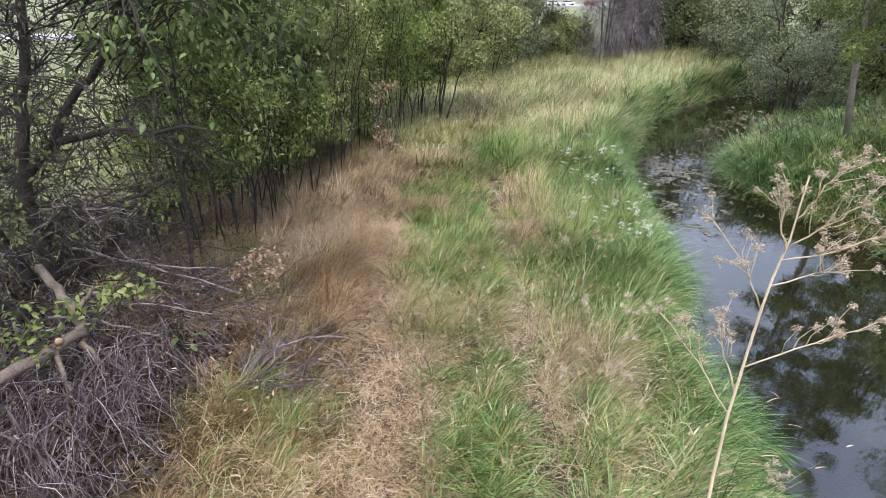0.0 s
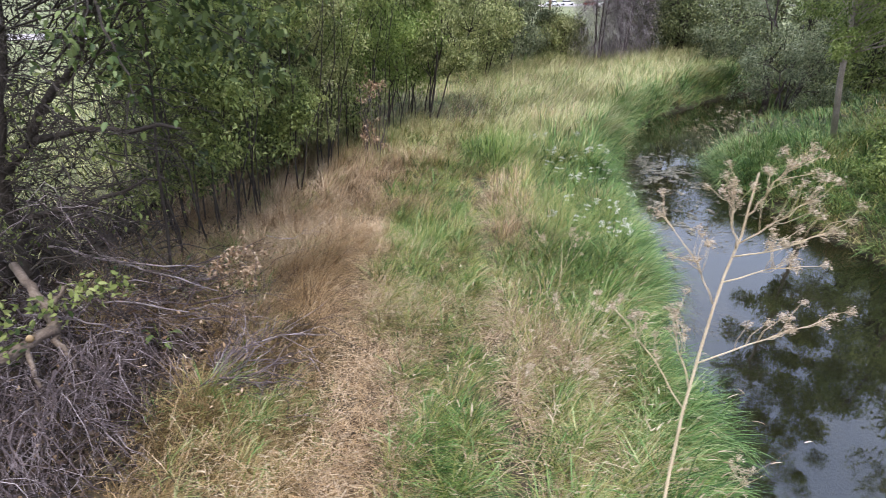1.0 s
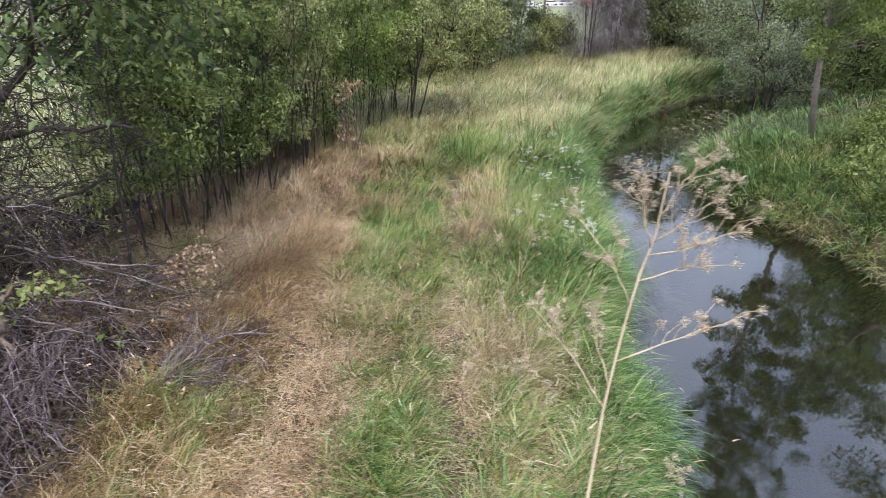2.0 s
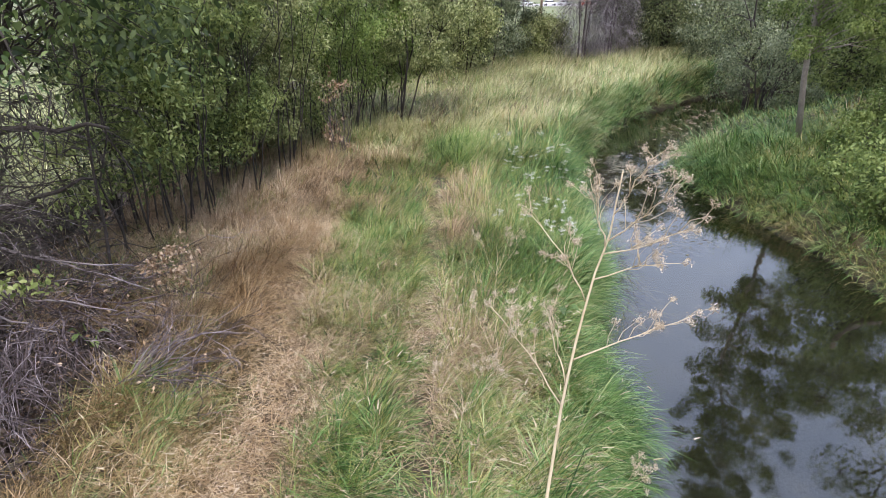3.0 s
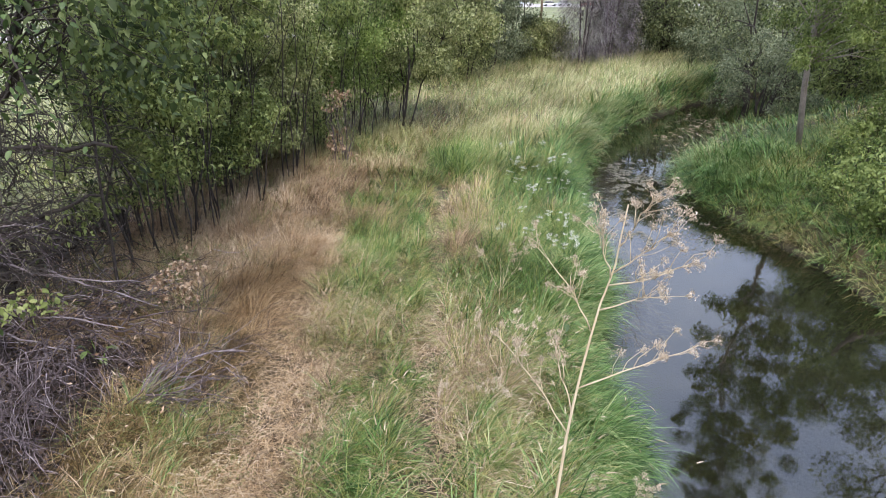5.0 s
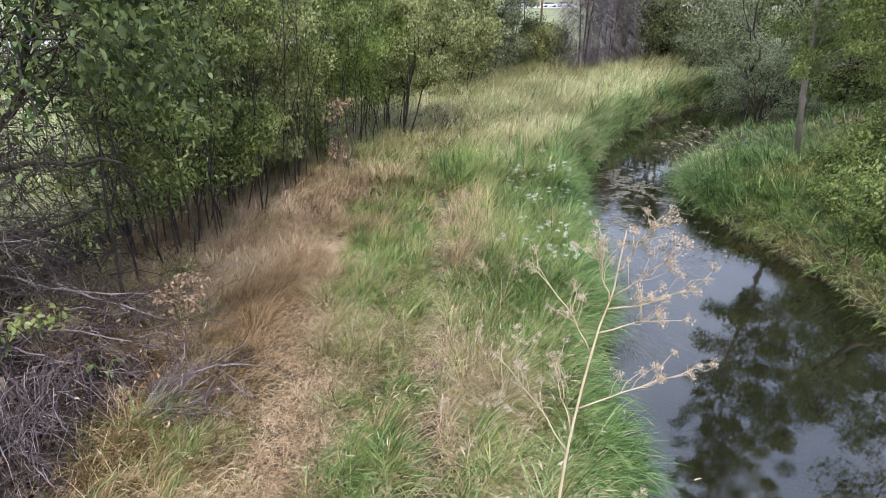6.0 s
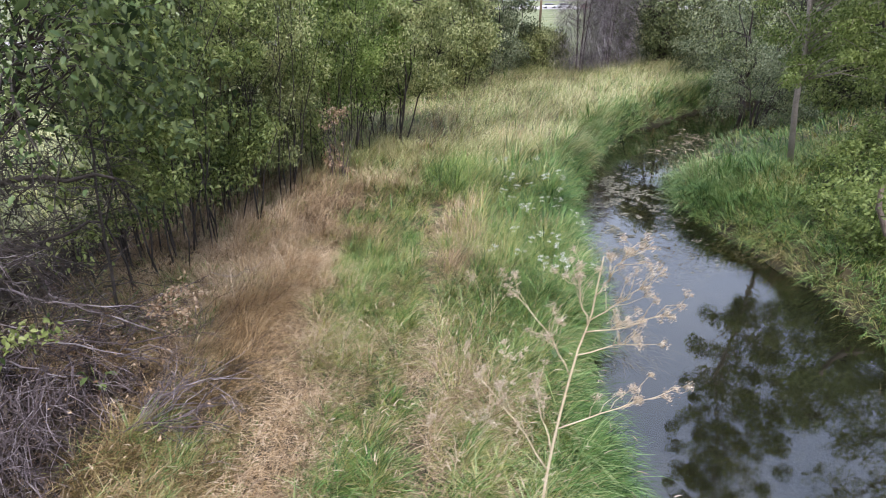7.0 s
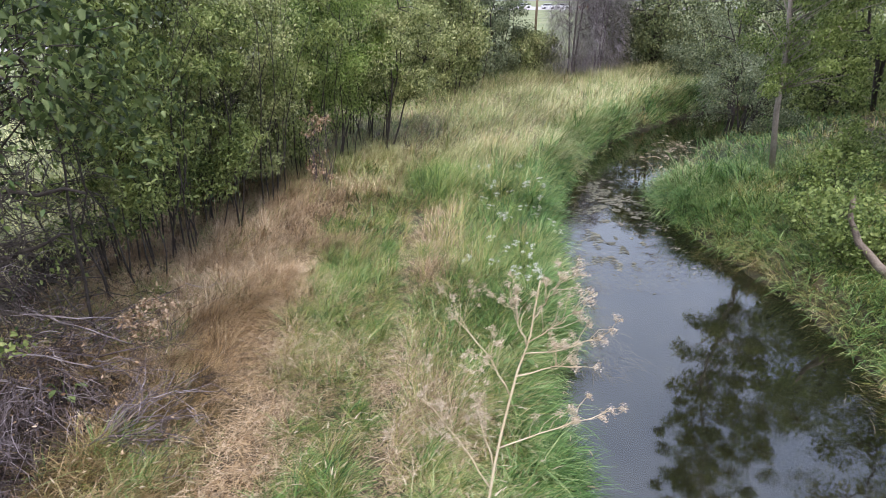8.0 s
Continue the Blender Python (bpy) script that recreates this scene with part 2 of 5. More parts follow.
def water_material():
    m = bpy.data.materials.new("stream_water")
    m.use_nodes = True
    t = m.node_tree
    t.nodes.clear()
    out = t.nodes.new("ShaderNodeOutputMaterial")
    bsdf = node(t, "ShaderNodeBsdfPrincipled", Roughness=0.03, IOR=1.33)
    bsdf.inputs["Transmission Weight"].default_value = 1.0
    bsdf.inputs["Base Color"].default_value = (0.25, 0.275, 0.21, 1)
    bsdf.inputs["Coat Weight"].default_value = 1.0
    bsdf.inputs["Coat IOR"].default_value = 1.6
    bsdf.inputs["Coat Roughness"].default_value = 0.02
    geo = t.nodes.new("ShaderNodeNewGeometry")
    mp = t.nodes.new("ShaderNodeMapping")
    mp.inputs["Scale"].default_value = (1.0, 0.55, 1.0)
    mp.inputs["Rotation"].default_value = (0, 0, radians(-20))
    t.links.new(geo.outputs["Position"], mp.inputs["Vector"])
    n1 = node(t, "ShaderNodeTexNoise", Scale=2.2, Detail=2.0)
    n2 = node(t, "ShaderNodeTexNoise", Scale=11.0, Detail=3.0)
    for n in (n1, n2):
        t.links.new(mp.outputs[0], n.inputs["Vector"])
    add = t.nodes.new("ShaderNodeMath")
    add.operation = "MULTIPLY_ADD"
    add.inputs[1].default_value = 0.16
    t.links.new(n2.outputs["Fac"], add.inputs[0])
    t.links.new(n1.outputs["Fac"], add.inputs[2])
    b = node(t, "ShaderNodeBump", Strength=0.085, Distance=0.05)
    calm = node(t, "ShaderNodeTexNoise", Scale=0.55, Detail=2.0)
    t.links.new(geo.outputs["Position"], calm.inputs["Vector"])
    ripple = node(t, "ShaderNodeMapRange")
    ripple.inputs["From Min"].default_value, ripple.inputs["From Max"].default_value = 0.42, 0.66
    ripple.inputs["To Min"].default_value, ripple.inputs["To Max"].default_value = 0.03, 0.13
    t.links.new(calm.outputs["Fac"], ripple.inputs["Value"])
    t.links.new(ripple.outputs["Result"], b.inputs["Strength"])
    t.links.new(add.outputs[0], b.inputs["Height"])
    t.links.new(b.outputs["Normal"], bsdf.inputs["Normal"])
    t.links.new(b.outputs["Normal"], bsdf.inputs["Coat Normal"])
    t.links.new(bsdf.outputs[0], out.inputs[0])
    return m


# ---- mesh tools ----
rng = np.random.default_rng(7)


def mesh_of(name, verts, tris, mat, smooth=False):
    me = bpy.data.meshes.new(name)
    verts, tris = np.asarray(verts, np.float32), np.asarray(tris, np.int32)
    me.vertices.add(len(verts))
    me.vertices.foreach_set("co", verts.ravel())
    me.loops.add(tris.size)
    me.loops.foreach_set("vertex_index", tris.ravel())
    me.polygons.add(len(tris))
    me.polygons.foreach_set("loop_start", np.arange(0, tris.size, 3, dtype=np.int32))
    if smooth:
        me.polygons.foreach_set("use_smooth", np.ones(len(tris), bool))
    me.update(calc_edges=True)
    me.materials.append(mat)
    return me


class Build:
    """Gathers triangles for one mesh."""

    def __init__(self):
        self.v, self.f, self.n = [], [], 0

    def add(self, v, f):
        self.v.append(np.asarray(v, float))
        self.f.append(np.asarray(f, int) + self.n)
        self.n += len(v)

    def tube(self, pts, radii, sides=6):
        pts = np.asarray(pts, float)
        k = len(pts)
        radii = np.broadcast_to(np.asarray(radii, float), (k,))
        d = np.gradient(pts, axis=0)
        d /= np.linalg.norm(d, axis=1)[:, None] + 1e-9
        ref = np.where(np.abs(d[:, 2:3]) > 0.9, [[1.0, 0, 0]], [[0, 0, 1.0]])
        u = np.cross(d, ref)
        u /= np.linalg.norm(u, axis=1)[:, None] + 1e-9
        w = np.cross(d, u)
        ang = np.linspace(0, 2 * np.pi, sides, endpoint=False)
        ring = pts[:, None] + radii[:, None, None] * (np.cos(ang)[None, :, None] * u[:, None] + np.sin(ang)[None, :, None] * w[:, None])
        i = np.arange(k - 1)[:, None] * sides
        j = np.arange(sides)[None]
        j2 = (j + 1) % sides
        q = np.stack([i + j, i + j2, i + sides + j2, i + sides + j], -1).reshape(-1, 4)
        f = np.concatenate([q[:, [0, 1, 2]], q[:, [0, 2, 3]]])
        cap = [[(k - 1) * sides, (k - 1) * sides + a1, (k - 1) * sides + a1 + 1] for a1 in range(1, sides - 1)]
        cap += [[0, a1 + 1, a1] for a1 in range(1, sides - 1)]
        self.add(ring.reshape(-1, 3), np.concatenate([f, cap]))

    def leaves(self, c, size, droop=0.4, width=0.5, fine=False):
        """Folded leaves at the points c."""
        n = len(c)
        L = size * rng.uniform(0.65, 1.25, (n, 1))
        ax = rng.normal(size=(n, 3))
        ax[:, 2] -= droop * 1.5
        ax /= np.linalg.norm(ax, axis=1)[:, None]
        nm = rng.normal(size=(n, 3)) * 0.7 + [0, 0, 1.3]
        b = np.cross(ax, nm)
        b /= np.linalg.norm(b, axis=1)[:, None] + 1e-9
        nm = np.cross(b, ax)
        w = width * 0.5
        if fine:
            lift = nm * L * 0.10
            v = np.stack([c, c + ax * L * 0.28 + b * L * w * 0.9 + lift, c + ax * L * 0.66 + b * L * w * 0.72 + lift * 0.8, c + ax * L - lift * 0.6, c + ax * L * 0.66 - b * L * w * 0.72 + lift * 0.8, c + ax * L * 0.28 - b * L * w * 0.9 + lift, c + ax * L * 0.5], 1).reshape(-1, 3)
            k = np.arange(n)[:, None] * 7
            self.add(v, np.concatenate([k + t for t in ([0, 1, 6], [1, 2, 6], [2, 3, 6], [3, 4, 6], [4, 5, 6], [5, 0, 6])]))
            return
        mid = c + ax * L * 0.45
        v = np.stack([c, mid + b * L * w + nm * L * 0.12, c + ax * L, mid - b * L * w + nm * L * 0.12], 1).reshape(-1, 3)
        k = np.arange(n)[:, None] * 4
        self.add(v, np.concatenate([k + [0, 1, 2], k + [0, 2, 3]]))

    def blades(self, p, length, width, heading, th0, th1, seg=3):
        """Bent tapering blades: th0 and th1 are the angles from the vertical at root and tip."""
        n = len(p)
        out = np.zeros((n, 2 * seg + 1, 3))
        d = np.stack([np.cos(heading), np.sin(heading), np.zeros(n)], 1)
        tw = heading + rng.uniform(-0.9, 0.9, n)
        side = np.stack([-np.sin(tw), np.cos(tw), np.zeros(n)], 1)
        q = np.array(p, float)
        for s in range(seg + 1):
            w = (width * (1 - (s / seg) ** 1.6) * 0.5)[:, None] if s else (width * 0.4)[:, None]
            if s < seg:
                out[:, 2 * s], out[:, 2 * s + 1] = q - side * w, q + side * w
                th = th0 + (th1 - th0) * (s + 0.5) / seg
                q = q + (length / seg)[:, None] * (np.sin(th)[:, None] * d + np.cos(th)[:, None] * [0, 0, 1])
            else:
                out[:, 2 * seg] = q
        base = np.arange(n)[:, None] * (2 * seg + 1)
        f = []
        for s in range(seg - 1):
            f += [base + [2 * s, 2 * s + 1, 2 * s + 3], base + [2 * s, 2 * s + 3, 2 * s + 2]]
        f.append(base + [2 * seg - 2, 2 * seg - 1, 2 * seg])
        self.add(out.reshape(-1, 3), np.concatenate(f))
        return q

    def done(self, name, mat, parent=None, label="", smooth=False):
        ob = new(name, mesh_of(name, np.concatenate(self.v), np.concatenate(self.f), mat, smooth))
        if parent is not None:
            ob.parent = parent
        if label:
            tagged(ob, label)
        return ob


def lattice(x, y, seed):
    h = np.sin(x * 127.1 + y * 311.7 + seed * 74.7) * 43758.5453
    return h - np.floor(h)


def vnoise(x, y, seed=0):
    """Smooth noise from 0 to 1."""
    x, y = np.asarray(x, float), np.asarray(y, float)
    i, j = np.floor(x), np.floor(y)
    u, v = x - i, y - j
    u, v = u * u * (3 - 2 * u), v * v * (3 - 2 * v)
    return (lattice(i, j, seed) * (1 - u) + lattice(i + 1, j, seed) * u) * (1 - v) + (lattice(i, j + 1, seed) * (1 - u) + lattice(i + 1, j + 1, seed) * u) * v


def smooth_step(v, lo, hi):
    s = np.clip((v - lo) / (hi - lo), 0, 1)
    return s * s * (3 - 2 * s)


# ---- the lie of the land ----
LEFT_EDGE = np.array([(2.0, -60), (2.0, 0), (2.2, 2.5), (2.5, 3.5), (2.9, 4.1), (2.74, 4.8), (2.8, 5.5), (3.2, 6.9), (3.64, 8.6), (3.74, 10.6), (3.97, 12.2), (4.7, 14.6), (5.85, 17.2), (7.3, 19.6), (8.6, 21.2), (11.2, 24.0), (12.8, 25.2), (17, 27.6), (60, 42)])
RIGHT_EDGE = np.array([(6.4, -60), (6.4, 0), (6.85, 4), (7.05, 5.1), (7.28, 6.2), (7.4, 7.6), (7.3, 8.75), (7.12, 9.8), (6.92, 11.2), (6.65, 12.3), (6.85, 13.6), (8.0, 15.5), (9.4, 17.4), (11, 19.4), (12.8, 21.2), (16.5, 23.2), (60, 36)])


def to_line(x, y, line):
    best = np.full(np.shape(x), 1e9)
    for (ax, ay), (bx, by) in zip(line[:-1], line[1:]):
        dx, dy = bx - ax, by - ay
        s = np.clip(((x - ax) * dx + (y - ay) * dy) / (dx * dx + dy * dy), 0, 1)
        best = np.minimum(best, np.hypot(x - ax - s * dx, y - ay - s * dy))
    return best


def from_stream(x, y):
    """Signed distance from the water's edge (inside the stream: minus), and whether a point lies on the far bank."""
    wob = 0.16 * (vnoise(x * 1.7, y * 1.7, 3) - 0.5)
    dl, dr = to_line(x, y, LEFT_EDGE), to_line(x, y, RIGHT_EDGE)
    right_of_left = x > np.interp(y, LEFT_EDGE[:, 1], LEFT_EDGE[:, 0])
    right_of_right = x > np.interp(y, RIGHT_EDGE[:, 1], RIGHT_EDGE[:, 0])
    inside = right_of_left & ~right_of_right
    return np.where(inside, -np.minimum(dl, dr), np.minimum(dl, dr)) + wob, right_of_right


def height(x, y):
    x, y = np.asarray(x, float), np.asarray(y, float)
    d, far_bank = from_stream(x, y)
    left = 0.42 + 0.028 * np.clip(y - 5, 0, 30) + 0.10 * (vnoise(x * 0.7, y * 0.7, 1) - 0.5) * smooth_step(d, 0, 2)
    right = 0.30 + 0.26 * np.clip(d, 0, 4.5) + 0.14 * (vnoise(x * 0.7, y * 0.7, 2) - 0.5)
    right = np.where(d > 12, np.maximum(1.26, right - 0.02 * (d - 12)), right)
    bank = np.where(far_bank, right, left)
    return np.where(d > 0, bank * smooth_step(d, -0.12, 0.55), -0.42 * smooth_step(-d, -0.05, 0.7))


def z_at(x, y):
    return float(height(np.array([float(x)]), np.array([float(y)]))[0])


def spread_axis(lo, hi, stepping, far_lo, far_hi):
    mid = np.arange(lo, hi + 1e-6, stepping)
    k = np.cumsum(0.4 * 1.28 ** np.arange(26))
    return np.concatenate([(lo - k)[lo - k > far_lo][::-1], mid, (hi + k)[hi + k < far_hi]])


gx, gy = spread_axis(-9, 18, 0.24, -700, 700), spread_axis(-3, 33, 0.24, -300, 900)
X, Y = np.meshgrid(gx, gy)
Z = height(X.ravel(), Y.ravel())
nx, ny = len(gx), len(gy)
a = (np.arange(ny - 1)[:, None] * nx + np.arange(nx - 1)[None]).ravel()
gf = np.concatenate([np.stack([a, a + 1, a + nx + 1], 1), np.stack([a, a + nx + 1, a + nx], 1)])
ground = new("ground", mesh_of("ground", np.stack([X.ravel(), Y.ravel(), Z], 1), gf, ground_material(), True))
tagged(ground, "earth banks with dry thatch running out into pale mown fields", "ground", kind="structure")

wx = np.linspace(1.4, 26, 60)
wy = np.linspace(-14, 31, 100)
WX, WY = np.meshgrid(wx, wy)
a = (np.arange(99)[:, None] * 60 + np.arange(59)[None]).ravel()
water = new("water", mesh_of("water", np.stack([WX.ravel(), WY.ravel(), np.zeros(WX.size)], 1), np.concatenate([np.stack([a, a + 1, a + 61], 1), np.stack([a, a + 61, a + 60], 1)]), water_material(), True))
water.visible_shadow = False
tagged(water, "dark slow stream water reflecting trees and cloudy sky", "water", kind="structure")


# ---- grass ----
PATH_Y, PATH_X = [2.0, 3.4, 4.5, 5.5, 6.5, 8.0, 9.5, 12], [-0.25, -0.42, -0.62, -0.85, -1.05, -1.05, -0.75, -0.2]
KINDS = {"green": GREEN, "sedge": SEDGE, "olive": OLIVE, "straw": STRAW, "rust": RUST, "pale": PALE, "ochre": OCHRE}


def left_bank_kinds(x, y, d):
    """Weights of the grass kinds on the near bank, and how tall and how flattened the grass is."""
    path = np.interp(y, PATH_Y, PATH_X)
    n1, n2, n3 = vnoise(x * 0.8, y * 0.45, 11), vnoise(x * 2.3, y * 1.6, 12), vnoise(x * 1.5, y * 0.9, 13)
    off = x - path
    dry = np.interp(off, [-2.5, -1.2, -0.3, 0.3, 0.9, 1.5, 2.1, 2.7], [0.8, 0.92, 0.92, 0.74, 0.47, 0.42, 0.38, 0.22])
    dry = np.where(y > 13, np.interp(d, [0.4, 1.4, 5], [0.05, 0.4, 0.5]), dry)
    dry = np.where(d < 0.9, dry * np.clip((d - 0.1) / 0.8, 0, 1), dry)
    calm = np.where((off < 0.2) & (y < 11), 0.4, 0.65)
    dry = np.clip(dry + calm * (1.0 * (n1 - 0.5) + 0.8 * (n2 - 0.5)), 0.02, 0.97)
    # a lush green tongue close by, and a bright green patch under the hedge's end
    lush = np.exp(-((x - 0.25) / 0.45) ** 2 - ((y - 3.6) / 0.9) ** 2) + np.exp(-((x - 1.35) / 0.5) ** 2 - ((y - 12.4) / 0.9) ** 2) * 1.6
    lush += 1.1 * np.exp(-((x + 1.0) / 0.4) ** 2 - ((y - 4.0) / 0.5) ** 2) + 0.9 * np.exp(-((x + 1.85) / 0.3) ** 2 - ((y - 4.3) / 0.4) ** 2) + 0.5 * np.exp(-((x + 1.5) / 0.5) ** 2 - ((y - 3.4) / 0.6) ** 2)
    lush += 0.9 * np.exp(-((x + 0.65) / 0.3) ** 2 - ((y - 10.1) / 0.4) ** 2) + 0.7 * np.exp(-((x - 2.1) / 0.6) ** 2 - ((y - 6.4) / 1.0) ** 2)
    dry = np.where((np.abs(off) < 0.24) & (y < 8.5), np.maximum(dry, 0.9), dry)
    dry = dry * np.clip(1 - lush, 0.05, 1)
    clump = np.exp(-((x + 1.5) / 0.55) ** 2 - ((y - 6.4) / 0.7) ** 2)
    rusty = np.clip(0.75 * clump + 0.45 * np.exp(-(off / 0.3) ** 2) * (y < 9) + 0.3 * (off < -0.3) * (y < 10) + 0.6 * np.exp(-((x - 0.7) / 0.8) ** 2 - ((y - 17.6) / 1.0) ** 2) + 0.6 * np.exp(-((x - 3.0) / 0.5) ** 2 - ((y - 15.6) / 0.8) ** 2) + 0.6 * np.exp(-((x - 9.7) / 0.9) ** 2 - ((y - 22.2) / 1.0) ** 2), 0, 0.95)
    sedgy = smooth_step(d, 0.85, 0.2)
    w = np.stack([(1 - dry) * (1 - 0.55 * sedgy) * 0.72, (1 - dry) * (0.12 + 0.5 * sedgy), 0.25 * dry * (1 - rusty) + (1 - dry) * 0.32 * (1 - 0.25 * sedgy), 0.75 * dry * (1 - rusty), dry * rusty, np.zeros_like(x), 0.12 * dry], 1)
    bright = np.exp(-((x - 1.35) / 0.6) ** 2 - ((y - 12.4) / 1.0) ** 2)
    w[:, 0] += 2.5 * bright
    w[:, 3] += 0.5 * (off < -0.2) * smooth_step(y, 7.0, 8.5) * smooth_step(y, 13.5, 12.0)
    # far along the bank the grass is paler and in ear
    away = smooth_step(y, 10, 15) * np.clip(1 - lush, 0, 1)
    w[:, 5] = away * (0.7 * w[:, 3] + 0.55 * w[:, 0] + 0.5 * w[:, 2])
    w[:, 3] *= 1 - 0.7 * away
    w[:, 0] *= 1 - 0.55 * away
    w[:, 2] *= 1 - 0.5 * away
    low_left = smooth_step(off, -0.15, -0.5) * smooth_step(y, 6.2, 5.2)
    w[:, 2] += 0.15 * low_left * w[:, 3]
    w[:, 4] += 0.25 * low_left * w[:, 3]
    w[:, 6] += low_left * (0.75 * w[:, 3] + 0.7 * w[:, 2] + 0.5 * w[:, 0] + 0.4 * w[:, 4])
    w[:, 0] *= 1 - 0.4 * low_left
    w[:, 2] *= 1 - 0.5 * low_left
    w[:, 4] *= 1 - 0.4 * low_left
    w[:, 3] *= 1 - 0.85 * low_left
    flat = np.exp(-(off / 0.28) ** 2) * (y < 9) * smooth_step(n3, 0.2, 0.6)
    flat = np.maximum(flat, 0.75 * np.exp(-((x - 0.75 - 0.02 * y) / 0.14) ** 2) * (y < 11))
    tall = 0.34 + 0.20 * clump + 0.08 * np.exp(-((x + 1.9) / 0.7) ** 2 - ((y - 7.4) / 1.6) ** 2) + 0.26 * np.exp(-((x - 1.35) / 0.5) ** 2 - ((y - 12.4) / 0.9) ** 2) + 0.12 * smooth_step(x, 0.9, 2.2) + 0.18 * (n2 - 0.5) + 0.12 * smooth_step(y, 10, 16)
    tall = np.where((off < 0.2) & (y < 5.6), tall * 0.72, tall) + 0.24 * np.exp(-((x + 1.95) / 0.35) ** 2 - ((y - 3.95) / 0.5) ** 2)
    tall = tall * (0.72 + 0.6 * vnoise(x * 4.5, y * 4.5, 17))
    return w, tall * (1 - 0.45 * flat), flat


def right_bank_kinds(x, y, d):
    n1, n2 = vnoise(x * 0.6, y * 0.6, 21), vnoise(x * 2, y * 2, 22)
    tuft = np.exp(-((x - 7.7) / 0.95) ** 2 - ((y - 12.8) / 1.3) ** 2)
    dry = np.clip(0.07 + 0.6 * (n1 - 0.5) + 0.5 * smooth_step(d, 2.5, 5) + 0.4 * smooth_step(d, 0.45, 0.08) * smooth_step(n2, 0.3, 0.6), 0.02, 0.8) * (1 - 0.7 * tuft)
    w = np.stack([(1 - dry) * 0.55, (1 - dry) * (0.14 + tuft), (1 - dry) * 0.36 + dry * 0.5, dry * 0.3, dry * 0.25, np.zeros_like(x), dry * 0.3], 1)
    return w, 0.36 + 0.52 * tuft + 0.2 * (n2 - 0.5), 0.15 * np.ones_like(x)


